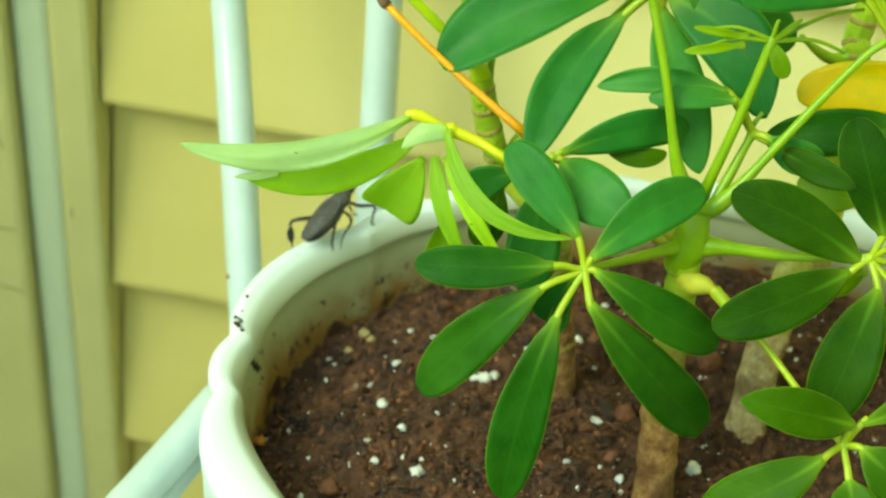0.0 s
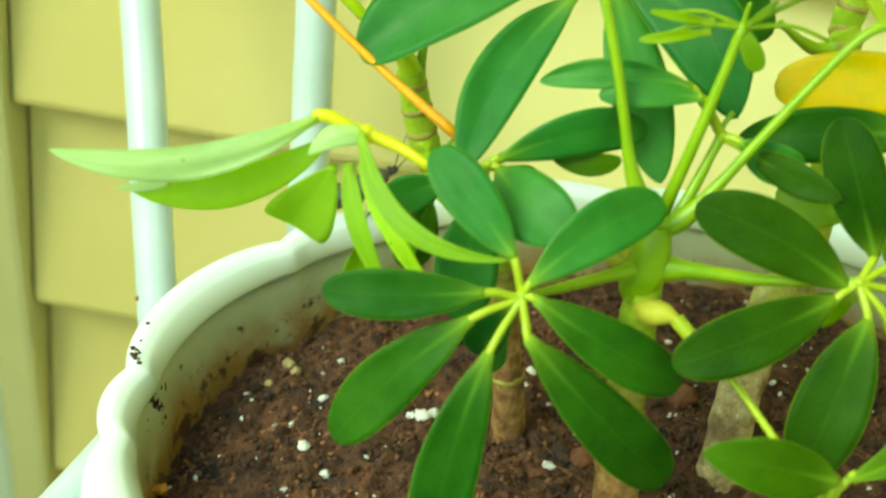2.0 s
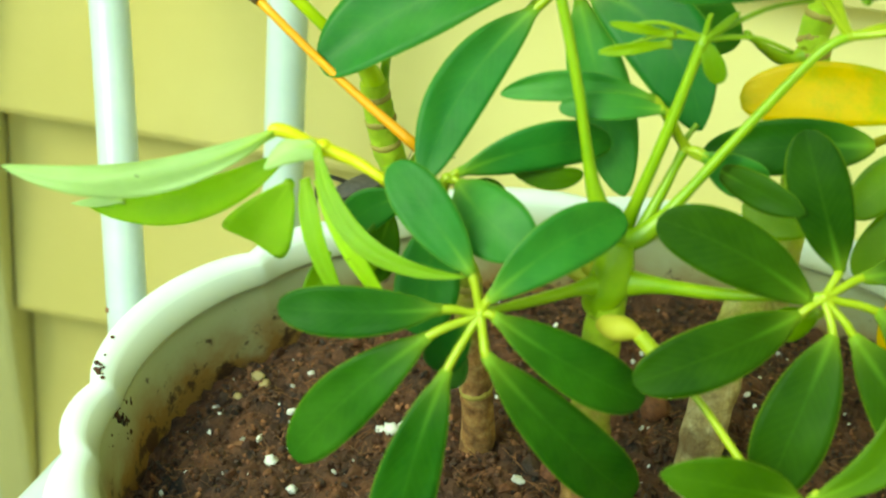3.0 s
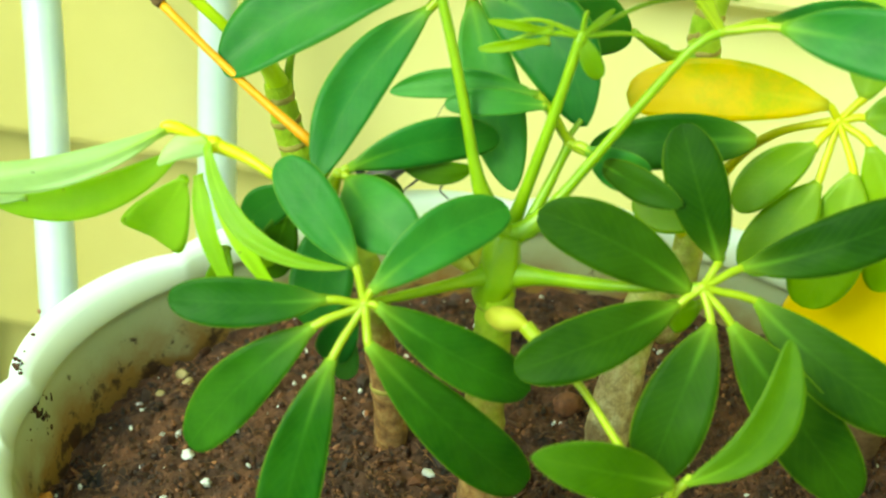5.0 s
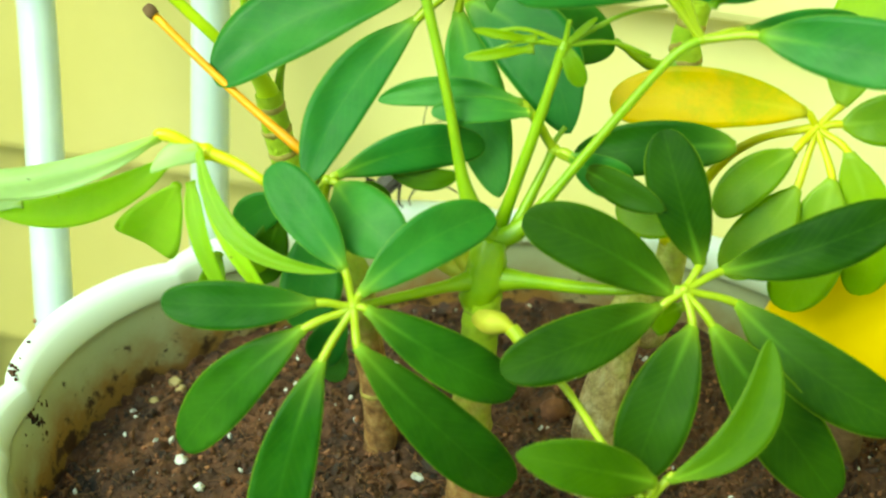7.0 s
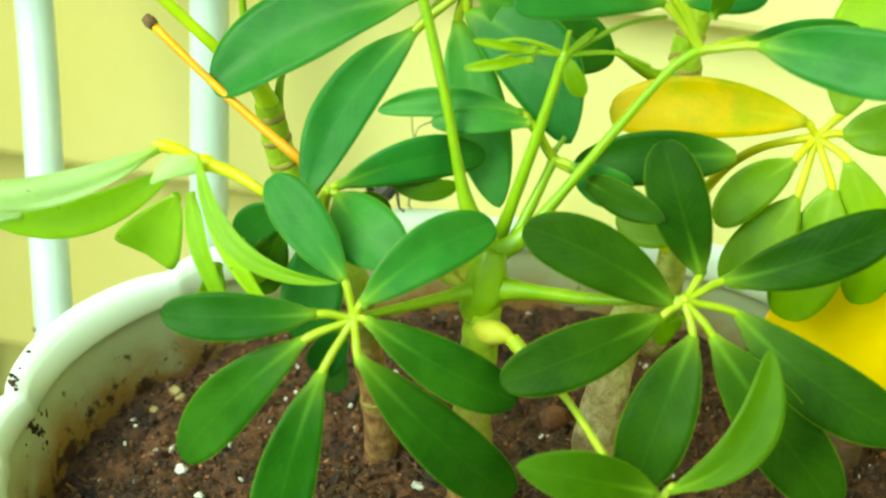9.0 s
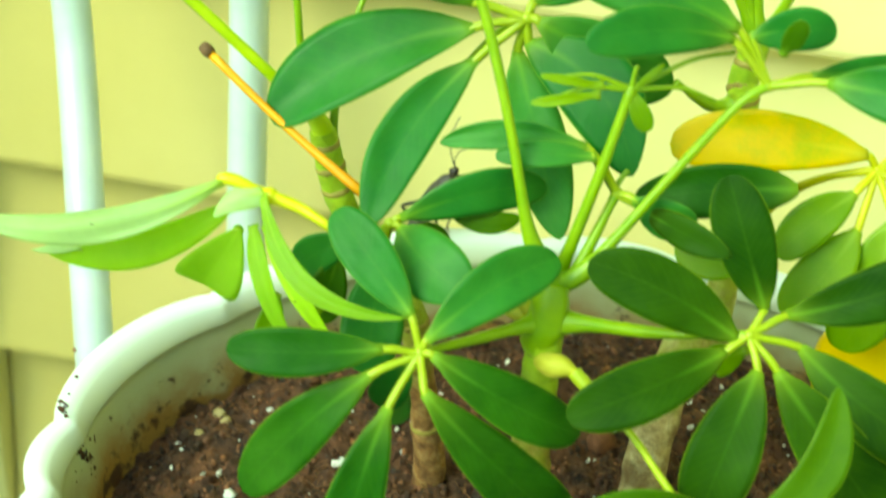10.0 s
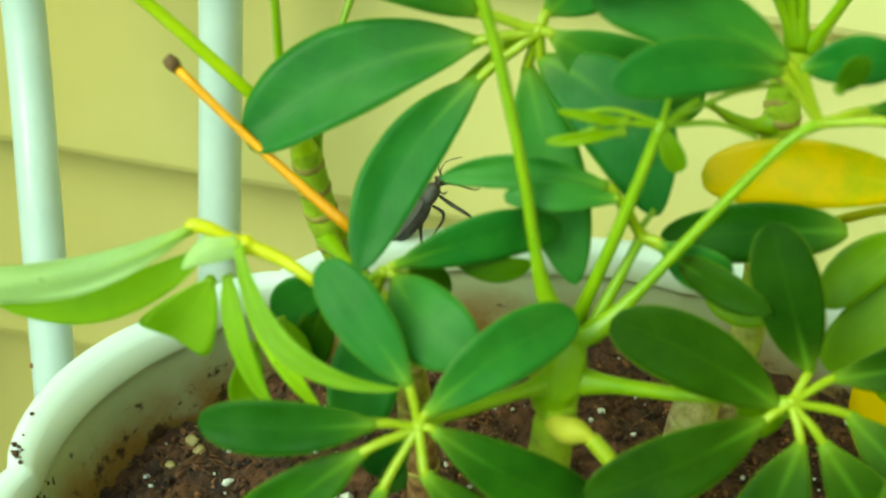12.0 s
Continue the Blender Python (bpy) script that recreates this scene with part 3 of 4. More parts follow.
def leaf_stalk(plant, points, r0, r1, material, bases):
    """One compound leaf: its stalk, and the short stalks that fan out from the hub to the leaflets."""
    bm = bmesh.new()
    line = spline(points, 10)
    run = [0.0]
    for p, q in zip(line, line[1:]):
        run.append(run[-1] + (q - p).length)
    steps = [r0 * 2.0, r0 * 1.95, r0 * 1.3, r0 * 1.02, r0, r0 * 0.97, (r0 + r1) / 2, (r0 + r1) / 2, r1, r1, r1 * 1.2]
    radii = []
    for d in run:
        k = d / run[-1] * (len(steps) - 1)
        q = min(int(k), len(steps) - 2)
        radii.append(steps[q] + (steps[q + 1] - steps[q]) * (k - q))
    tube(bm, line, radii, 12, 0.05)
    leaf = part("leaf", bm, material, plant)
    if not bases:
        return leaf
    hub = Vector(points[-1])
    bm = bmesh.new()
    for b, tip in bases:
        b = Vector(b)
        d = (Vector(tip) - b).normalized()
        tube(bm, spline([hub, hub.lerp(b, 0.3), hub.lerp(b, 0.7) + Vector((0, 0, 0.0004)), b + d * 0.0003, b + d * 0.0022], 4), [r1 * 1.15, r1 * 1.0, r1 * 0.92, r1 * 0.95, r1 * 1.0, r1 * 1.0, r1 * 0.85, r1 * 0.5], 10, 0.10)
    blob(bm, hub, (r1 * 1.45,) * 3, sub=2)
    part("hub", bm, STALK_WILT if material is STALK_WILT else STALK_HUB, leaf, "yellow-green hub of short leaflet stalks")
    return leaf


def leaflet(leaf, base, tip, width, roll=0.0, arc=0.06, side=0.0, fold=0.12, material=None, blunt=0.48, foot=0.72):
    """A leaf blade from base to tip: widest past the middle, arched by arc, bent sideways by side, folded up along the midrib by fold."""
    base, tip = Vector(base), Vector(tip)
    axis = tip - base
    L = axis.length
    a = axis / L
    n = OPEN_SIDE - base.lerp(tip, 0.5)
    n = (n - a * n.dot(a)).normalized()
    n = Matrix.Rotation(radians(roll), 3, a) @ n
    s = a.cross(n)
    nu, nv = 26, 8
    seed = Vector((base.x * 90, base.y * 90, tip.z * 90))
    bm = bmesh.new()
    uvl = bm.loops.layers.uv.new("leaf")
    top, low, us = [], [], []
    k = foot / (foot + blunt)
    peak = k ** foot * (1 - k) ** blunt
    thick = 0.00022
    for i in range(nu + 1):
        u = 0.35 * i / nu + 0.65 * math.sin(i / nu * math.pi / 2)
        us.append(u)
        w = 0.5 * width * (u ** foot * (1.0 - u) ** blunt) / peak
        w = max(w, 0.0013 * (1 - u) ** 3)
        c = base + axis * u + (n * arc + s * side) * (4 * u * (1 - u) * L)
        rt, rl = [], []
        for j in range(nv + 1):
            v = j / nv * 2 - 1
            wav = noise.noise(seed + Vector((u * 3, v * 1.3, 0))) * 0.035 * L * abs(v)
            p = c + s * (w * v) + n * (fold * w * (abs(v) ** 1.4) + wav * min(1, w / width * 2.4))
            t = thick * (1 - 0.7 * abs(v)) + 0.0009 * max(0.0, 1 - u / 0.20) ** 2 * (1 - v * v)
            rt.append(bm.verts.new(p + n * t))
            rl.append(bm.verts.new(p - n * t))
        top.append(rt)
        low.append(rl)

    def quad(vs, us):
        f = bm.faces.new(vs)
        for loop, (x, y) in zip(f.loops, us):
            loop[uvl].uv = (x, y)

    for i in range(nu):
        for j in range(nv):
            u0, u1, v0, v1 = us[i], us[i + 1], j / nv, (j + 1) / nv
            uu = [(u0, v0), (u1, v0), (u1, v1), (u0, v1)]
            quad((top[i][j], top[i + 1][j], top[i + 1][j + 1], top[i][j + 1]), uu)
            quad((low[i][j + 1], low[i + 1][j + 1], low[i + 1][j], low[i][j]), [uu[3], uu[2], uu[1], uu[0]])
        for j in (0, nv):
            vs = (top[i][j], low[i][j], low[i + 1][j], top[i + 1][j])
            quad(vs if j == 0 else vs[::-1], [(i / nu, j / nv)] * 4)
    for i in (0, nu):
        for j in range(nv):
            vs = (top[i][j], top[i][j + 1], low[i][j + 1], low[i][j])
            quad(vs if i == 0 else vs[::-1], [(i / nu, j / nv)] * 4)
    return part("leaflet", bm, material, leaf)


def dead_stalk(plant, points):
    bm = bmesh.new()
    line = spline(points, 10)
    for i, p in enumerate(line):
        p.z -= 0.0012 * math.sin(math.pi * i / 10)
    tube(bm, line, [0.0014, 0.0011, 0.0010, 0.0011], 10)
    ob = part("dead_stalk", bm, STALK_DEAD, plant, "dry orange leaf stalk without a leaf")
    bm = bmesh.new()
    d = (line[-1] - line[-2]).normalized()
    tube(bm, [line[-1] - d * 0.001, line[-1] + d * 0.0006, line[-1] + d * 0.0022], [0.0015, 0.0018, 0.0013], 10, 0.2)
    part("scar", bm, SCAR, ob, "brown dry tip")


def bud(plant, at):
    """A shoot tip with tiny unfolding leaves on thin stalks."""
    c = Vector(at)
    bm = bmesh.new()
    blob(bm, c, (0.0014, 0.0014, 0.0014), sub=2)
    ends = [(-0.0185, -0.002, 0.0032), (-0.020, -0.004, -0.0022), (0.001, 0.001, 0.006), (0.0245, 0.004, 0.0105), (0.0215, 0.002, -0.003)]
    for e in ends:
        e = Vector(e)
        tube(bm, spline([c, c + e * 0.5 + Vector((0, 0, 0.0022)), c + e * 0.9], 5), [0.0008, 0.0005, 0.0005], 8)
    ob = part("shoot_tip", bm, STALK_YOUNG, plant)
    for (e, w) in ((ends[0], 0.0022), (ends[1], 0.0026), ((0.0042, -0.003, -0.0078), 0.0048), ((0.006, 0.001, 0.006), 0.0016)):
        e = Vector(e)
        leaflet(ob, c + e * 0.35 if e.length > 0.012 else c, c + e * 1.12, w, 0, 0.08, 0, 0.3, LIME)


def knob(plant, at, base):
    """The swollen joint where the leaf stalks leave the stem, and the yellowed base of a stalk below it, along the points base."""
    bm = bmesh.new()
    a = Vector(at)
    tube(bm, spline([a + Vector((-0.0006, 0, -0.0085)), a + Vector((-0.0002, -0.0004, -0.0040)), a + Vector((0.0002, -0.0006, 0.001)), a + Vector((0.0008, 0.0004, 0.006)), a + Vector((0.0014, 0.0020, 0.0095))], 5), [0.0043, 0.0050, 0.0047, 0.0049, 0.0044, 0.0043, 0.0036, 0.0030], 18, 0.2)
    part("joint", bm, STALK_YOUNG, plant)
    bm = bmesh.new()
    tube(bm, spline(base, 5), [0.0014, 0.0026, 0.0029, 0.0023, 0.0014, 0.0011, 0.0010], 16, 0.22)
    part("leaf_base", bm, LEAF_BASE, plant, "swollen yellow leaf base")
    for end, mid, r in (((-0.0080, 0.0060, 0.0050), (-0.0055, 0.0058, 0.0012), 0.0021), ((-0.0145, 0.0075, 0.0005), (-0.0080, 0.0065, -0.0030), 0.0019)):
        bm = bmesh.new()
        tube(bm, spline([a + Vector((-0.001, 0.003, -0.003)), a + Vector(mid), a + Vector(end)], 6), [r * 0.9, r * 1.1, r, r * 0.5], 12, 0.12)
        part("leaf_scale", bm, LEAF_BASE, plant, "yellowed scale beside the joint")


central = thing("schefflera_plant", "glossy green schefflera with a stout stem and fan-shaped leaves", "plant", group="schefflera stems in the pot")
slender = thing("schefflera_plant", "slender schefflera stem with a pale wilting leaf", "plant", group="schefflera stems in the pot")
tall = thing("schefflera_plant", "leaning schefflera stem with yellowing lime leaves", "plant", group="schefflera stems in the pot")

trunk(central, [(0.1025, 0.2320, 0.5600), (0.1024, 0.2335, 0.5898), (0.1011, 0.2400, 0.6163), (0.1010, 0.2410, 0.6198), (0.1014, 0.2480, 0.6360), (0.1022, 0.2520, 0.6506), (0.1020, 0.2545, 0.6625), (0.1035, 0.2575, 0.6715)], [0.0056, 0.0055, 0.0052, 0.005, 0.0047, 0.0044, 0.0042, 0.0034], BARK, [0.42, 0.58])
trunk(slender, [(0.0768, 0.2775, 0.5600), (0.0766, 0.2770, 0.5860), (0.0757, 0.2775, 0.5981), (0.0732, 0.2785, 0.6149), (0.0686, 0.2800, 0.6425), (0.0544, 0.2990, 0.6466), (0.0493, 0.3020, 0.6568), (0.0464, 0.3030, 0.6669), (0.0443, 0.3040, 0.6768)], [0.0046, 0.0044, 0.0041, 0.0039, 0.0036, 0.0034, 0.0036, 0.0036, 0.0033], BARK, [0.3, 0.48, 0.7, 0.8, 0.88, 0.95])
trunk(tall, [(0.1275, 0.2620, 0.5600), (0.1314, 0.2640, 0.5796), (0.1337, 0.2730, 0.6039), (0.1401, 0.2880, 0.6293), (0.1460, 0.2900, 0.6199), (0.1507, 0.3050, 0.6408), (0.1479, 0.3080, 0.6885), (0.1471, 0.3100, 0.6955), (0.1493, 0.3140, 0.7062)], [0.0062, 0.006, 0.0056, 0.005, 0.0044, 0.004, 0.004, 0.0036, 0.0034], BARK_PALE, [0.52, 0.66, 0.78, 0.86, 0.93])
dead_stalk(slender, [(0.0574, 0.2800, 0.6756), (0.0164, 0.3034, 0.6983)])
bud(central, (0.1167, 0.2755, 0.7143))
knob(central, (0.1020, 0.2545, 0.6625), [(0.1007, 0.2510, 0.6534), (0.1039, 0.2470, 0.6554), (0.1070, 0.2450, 0.6567), (0.1097, 0.2435, 0.6562), (0.1127, 0.2410, 0.6542)])
lf = leaf_stalk(tall, [(0.1486, 0.3140, 0.7069), (0.1363, 0.3180, 0.7295)], 0.0013, 0.0011, STALK_YOUNG, [])
lf = leaf_stalk(tall, [(0.1483, 0.3140, 0.7069), (0.1423, 0.3180, 0.7300)], 0.0013, 0.0011, STALK_YOUNG, [])
lf = leaf_stalk(tall, [(0.1491, 0.3140, 0.7070), (0.1465, 0.3180, 0.7304)], 0.0013, 0.0011, STALK_YOUNG, [])
lf = leaf_stalk(tall, [(0.1506, 0.3140, 0.7055), (0.1596, 0.3120, 0.7326)], 0.0013, 0.0011, STALK_YOUNG, [])
lf = leaf_stalk(central, [(0.1020, 0.2545, 0.6625), (0.0862, 0.2440, 0.6645), (0.0738, 0.2345, 0.6675)], 0.0014, 0.001, STALK_YOUNG, [((0.0656, 0.2331, 0.6691), (0.0305, 0.2325, 0.6665)), ((0.0631, 0.2298, 0.6641), (0.0347, 0.2243, 0.6295)), ((0.0676, 0.2253, 0.6590), (0.0582, 0.2030, 0.6141)), ((0.0754, 0.2261, 0.6634), (0.1121, 0.2310, 0.6180)), ((0.0765, 0.2335, 0.6680), (0.1114, 0.2335, 0.6465)), ((0.0751, 0.2352, 0.6708), (0.1035, 0.2555, 0.6807)), ((0.0714, 0.2385, 0.6747), (0.0523, 0.2575, 0.6883))])
leaflet(lf, (0.0656, 0.2331, 0.6691), (0.0305, 0.2325, 0.6665), 0.0112, 0, 0.05, -0.02, 0.12, LEAF_HALF_SHADED)
leaflet(lf, (0.0631, 0.2298, 0.6641), (0.0347, 0.2243, 0.6295), 0.0138, 10, 0.06, 0.03, 0.12, LEAF_HALF_SHADED)
leaflet(lf, (0.0676, 0.2253, 0.6590), (0.0582, 0.2030, 0.6141), 0.0140, 0, 0.06, 0.04, 0.12, LEAF_HALF_SHADED)
leaflet(lf, (0.0754, 0.2261, 0.6634), (0.1121, 0.2310, 0.6180), 0.0148, -5, 0.08, 0.03, 0.12, LEAF_HALF_SHADED)
leaflet(lf, (0.0765, 0.2335, 0.6680), (0.1114, 0.2335, 0.6465), 0.0132, -15, 0.08, 0.05, 0.12, LEAF_HALF_SHADED)
leaflet(lf, (0.0751, 0.2352, 0.6708), (0.1035, 0.2555, 0.6807), 0.0128, 0, 0.1, -0.06, 0.18, LEAF)
leaflet(lf, (0.0714, 0.2385, 0.6747), (0.0523, 0.2575, 0.6883), 0.0118, 0, 0.06, 0, 0.12, LEAF)
leaflet(lf, (0.0716, 0.2370, 0.6623), (0.0644, 0.2400, 0.6451), 0.0090, 0, 0.05, 0, 0.1, LEAF)
leaflet(lf, (0.0700, 0.2380, 0.6562), (0.0686, 0.2400, 0.6393), 0.0060, 0, 0.05, 0, 0.1, YOUNG)
lf = leaf_stalk(central, [(0.1020, 0.2545, 0.6625), (0.1117, 0.2520, 0.6644), (0.1287, 0.2500, 0.6651), (0.1476, 0.2455, 0.6703)], 0.0016, 0.001, STALK_YOUNG, [((0.1453, 0.2451, 0.6690), (0.1101, 0.2525, 0.6829)), ((0.1512, 0.2511, 0.6733), (0.1401, 0.2660, 0.6996)), ((0.1565, 0.2511, 0.6722), (0.1942, 0.2530, 0.6917)), ((0.1599, 0.2463, 0.6669), (0.1990, 0.2235, 0.6537)), ((0.1544, 0.2403, 0.6647), (0.1848, 0.2190, 0.6345)), ((0.1500, 0.2393, 0.6652), (0.1390, 0.2190, 0.6358)), ((0.1427, 0.2429, 0.6670), (0.1075, 0.2275, 0.6572))])
leaflet(lf, (0.1453, 0.2451, 0.6690), (0.1101, 0.2525, 0.6829), 0.0148, 0, 0.06, 0.05, 0.12, LEAF_SHADED)
leaflet(lf, (0.1512, 0.2511, 0.6733), (0.1401, 0.2660, 0.6996), 0.0138, 0, 0.06, 0, 0.12, LEAF_SHADED)
leaflet(lf, (0.1565, 0.2511, 0.6722), (0.1942, 0.2530, 0.6917), 0.0135, 0, 0.07, 0.04, 0.12, LEAF_SHADED)
leaflet(lf, (0.1599, 0.2463, 0.6669), (0.1990, 0.2235, 0.6537), 0.0155, 0, 0.06, 0.05, 0.12, LEAF_SHADED)
leaflet(lf, (0.1544, 0.2403, 0.6647), (0.1848, 0.2190, 0.6345), 0.0170, 0, 0.06, 0, 0.12, LEAF_SHADED)
leaflet(lf, (0.1500, 0.2393, 0.6652), (0.1390, 0.2190, 0.6358), 0.0165, 0, 0.06, 0, 0.12, LEAF_SHADED)
leaflet(lf, (0.1427, 0.2429, 0.6670), (0.1075, 0.2275, 0.6572), 0.0138, 0, 0.08, -0.02, 0.12, LEAF_SHADED)
leaflet(lf, (0.1484, 0.2490, 0.6627), (0.1424, 0.2600, 0.6474), 0.0080, 0, 0.06, 0, 0.1, LIME)
lf = leaf_stalk(central, [(0.1092, 0.2437, 0.6567), (0.1141, 0.2400, 0.6535), (0.1232, 0.2330, 0.6483), (0.1320, 0.2190, 0.6450), (0.1411, 0.2040, 0.6435)], 0.0009, 0.001, STALK_HUB, [((0.1424, 0.2050, 0.6493), (0.1118, 0.1990, 0.6604)), ((0.1452, 0.2070, 0.6481), (0.1652, 0.2262, 0.6740)), ((0.1361, 0.2000, 0.6418), (0.1088, 0.1960, 0.6235)), ((0.1450, 0.2010, 0.6453), (0.1625, 0.1930, 0.6345)), ((0.1424, 0.1960, 0.6391), (0.1453, 0.1840, 0.6300))])
leaflet(lf, (0.1424, 0.2050, 0.6493), (0.1118, 0.1990, 0.6604), 0.0120, 0, 0.08, 0, 0.15, BRIGHT, 0.7)
leaflet(lf, (0.1452, 0.2070, 0.6481), (0.1652, 0.2262, 0.6740), 0.0102, 8, -0.03, 0.2, 0.25, BRIGHT, 0.6)
leaflet(lf, (0.1361, 0.2000, 0.6418), (0.1088, 0.1960, 0.6235), 0.0140, 0, 0.08, -0.05, 0.15, BRIGHT)
leaflet(lf, (0.1450, 0.2010, 0.6453), (0.1625, 0.1930, 0.6345), 0.0150, 0, 0.08, 0, 0.15, BRIGHT)
leaflet(lf, (0.1424, 0.1960, 0.6391), (0.1453, 0.1840, 0.6300), 0.0140, 0, 0.08, 0, 0.15, BRIGHT)
lf = leaf_stalk(central, [(0.1035, 0.2575, 0.6715), (0.0968, 0.2610, 0.6818), (0.0908, 0.2690, 0.7040), (0.0847, 0.2780, 0.7232), (0.0778, 0.2860, 0.7406)], 0.0012, 0.0012, STALK_YOUNG, [((0.0787, 0.2860, 0.7407), (0.1180, 0.2760, 0.7511)), ((0.0824, 0.2900, 0.7418), (0.1077, 0.2960, 0.7435)), ((0.0758, 0.2860, 0.7433), (0.0626, 0.2840, 0.7574))])
leaflet(lf, (0.0787, 0.2860, 0.7407), (0.1180, 0.2760, 0.7511), 0.0088, 0, 0.05, 0, 0.2, LIME, 0.35)
leaflet(lf, (0.1037, 0.2950, 0.7365), (0.1220, 0.2980, 0.7419), 0.0045, 0, 0.05, 0, 0.2, LIME)
leaflet(lf, (0.0824, 0.2900, 0.7418), (0.1077, 0.2960, 0.7435), 0.0070, 20, 0.05, 0, 0.2, YOUNG)
leaflet(lf, (0.0758, 0.2860, 0.7433), (0.0626, 0.2840, 0.7574), 0.0110, 0, 0.05, 0, 0.2, LIME)
lf = leaf_stalk(central, [(0.1035, 0.2575, 0.6715), (0.1044, 0.2640, 0.6686), (0.1108, 0.2690, 0.6916), (0.1167, 0.2755, 0.7143)], 0.0014, 0.0012, STALK_YOUNG, [])
lf = leaf_stalk(central, [(0.1035, 0.2575, 0.6715), (0.1077, 0.2620, 0.6704), (0.1162, 0.2720, 0.6878)], 0.0014, 0.0011, STALK_YOUNG, [((0.1085, 0.2755, 0.6976), (0.0744, 0.2785, 0.6939)), ((0.1105, 0.2715, 0.6978), (0.0874, 0.2715, 0.6963)), ((0.1200, 0.2700, 0.6879), (0.1348, 0.2660, 0.6844)), ((0.1228, 0.2690, 0.6856), (0.1419, 0.2548, 0.6853))])
leaflet(lf, (0.1085, 0.2755, 0.6976), (0.0744, 0.2785, 0.6939), 0.0070, 10, 0.08, 0.06, 0.15, LEAF, 0.62)
leaflet(lf, (0.1105, 0.2715, 0.6978), (0.0874, 0.2715, 0.6963), 0.0062, 10, 0.08, 0.02, 0.15, LEAF)
leaflet(lf, (0.1200, 0.2700, 0.6879), (0.1348, 0.2660, 0.6844), 0.0095, 10, 0.08, 0.06, 0.15, LEAF)
leaflet(lf, (0.1228, 0.2690, 0.6856), (0.1419, 0.2548, 0.6853), 0.0078, 10, 0.06, 0, 0.1, LEAF_SHADED, 0.7)
lf = leaf_stalk(central, [(0.1162, 0.2720, 0.6878), (0.1160, 0.2735, 0.6886), (0.1185, 0.2760, 0.6917)], 0.0007, 0.0006, STALK_YOUNG, [])
lf = leaf_stalk(central, [(0.1035, 0.2575, 0.6715), (0.1108, 0.2600, 0.6748), (0.1294, 0.2680, 0.7001), (0.1406, 0.2720, 0.7150), (0.1467, 0.2745, 0.7185)], 0.0012, 0.001, STALK_YOUNG, [((0.1589, 0.2715, 0.7223), (0.1975, 0.2540, 0.7277)), ((0.1565, 0.2790, 0.7189), (0.1841, 0.2860, 0.7183)), ((0.1386, 0.2780, 0.7305), (0.1005, 0.2830, 0.7395)), ((0.1375, 0.2760, 0.7289), (0.1044, 0.2640, 0.7328)), ((0.1414, 0.2780, 0.7285), (0.1601, 0.2790, 0.7312))])
leaflet(lf, (0.1589, 0.2715, 0.7223), (0.1975, 0.2540, 0.7277), 0.0150, -10, 0.06, 0, 0.2, LEAF)
leaflet(lf, (0.1565, 0.2790, 0.7189), (0.1841, 0.2860, 0.7183), 0.0075, 10, 0.06, -0.04, 0.2, LEAF)
leaflet(lf, (0.1386, 0.2780, 0.7305), (0.1005, 0.2830, 0.7395), 0.0146, 12, 0.08, 0.05, 0.12, LEAF)
leaflet(lf, (0.1375, 0.2760, 0.7289), (0.1044, 0.2640, 0.7328), 0.0112, 15, 0.06, 0.06, 0.12, LEAF)
leaflet(lf, (0.1414, 0.2780, 0.7285), (0.1601, 0.2790, 0.7312), 0.0098, 0, 0.05, -0.06, 0.12, LEAF)
leaflet(lf, (0.1479, 0.2720, 0.7286), (0.1511, 0.2700, 0.7383), 0.0048, 0, 0.05, 0, 0.1, BRIGHT)
lf = leaf_stalk(slender, [(0.0529, 0.3000, 0.6494), (0.0598, 0.3070, 0.6590), (0.0728, 0.3120, 0.6835), (0.0859, 0.3090, 0.7051), (0.0928, 0.3050, 0.7130)], 0.0012, 0.0012, STALK_YOUNG, [((0.0814, 0.3014, 0.7027), (0.0588, 0.2680, 0.6757)), ((0.0805, 0.3040, 0.7100), (0.0322, 0.2945, 0.6865)), ((0.0797, 0.3060, 0.7157), (0.0383, 0.3020, 0.7378)), ((0.0911, 0.3052, 0.7036), (0.1043, 0.2705, 0.6740)), ((0.0935, 0.3037, 0.7073), (0.1200, 0.2771, 0.6893)), ((0.0955, 0.3034, 0.7134), (0.1295, 0.3060, 0.6944)), ((0.0940, 0.3080, 0.7155), (0.1108, 0.3200, 0.7290))])
leaflet(lf, (0.0814, 0.3014, 0.7027), (0.0588, 0.2680, 0.6757), 0.0138, 20, 0, 0.08, 0.28, LEAF, 0.62)
leaflet(lf, (0.0805, 0.3040, 0.7100), (0.0322, 0.2945, 0.6865), 0.0205, 26, 0.02, 0.08, 0.26, LEAF)
leaflet(lf, (0.0797, 0.3060, 0.7157), (0.0383, 0.3020, 0.7378), 0.0215, 20, 0.08, 0.08, 0.12, LEAF)
leaflet(lf, (0.0911, 0.3052, 0.7036), (0.1043, 0.2705, 0.6740), 0.0142, 0, 0.04, 0, 0.08, LEAF, 0.66)
leaflet(lf, (0.0935, 0.3037, 0.7073), (0.1200, 0.2771, 0.6893), 0.0195, 0, 0.06, -0.15, 0.12, LEAF, 0.68, 0.7)
leaflet(lf, (0.0955, 0.3034, 0.7134), (0.1295, 0.3060, 0.6944), 0.0175, 0, 0.1, 0.0, 0.12, LEAF, 0.62)
leaflet(lf, (0.0940, 0.3080, 0.7155), (0.1108, 0.3200, 0.7290), 0.0170, 0, 0.08, 0, 0.12, LEAF)
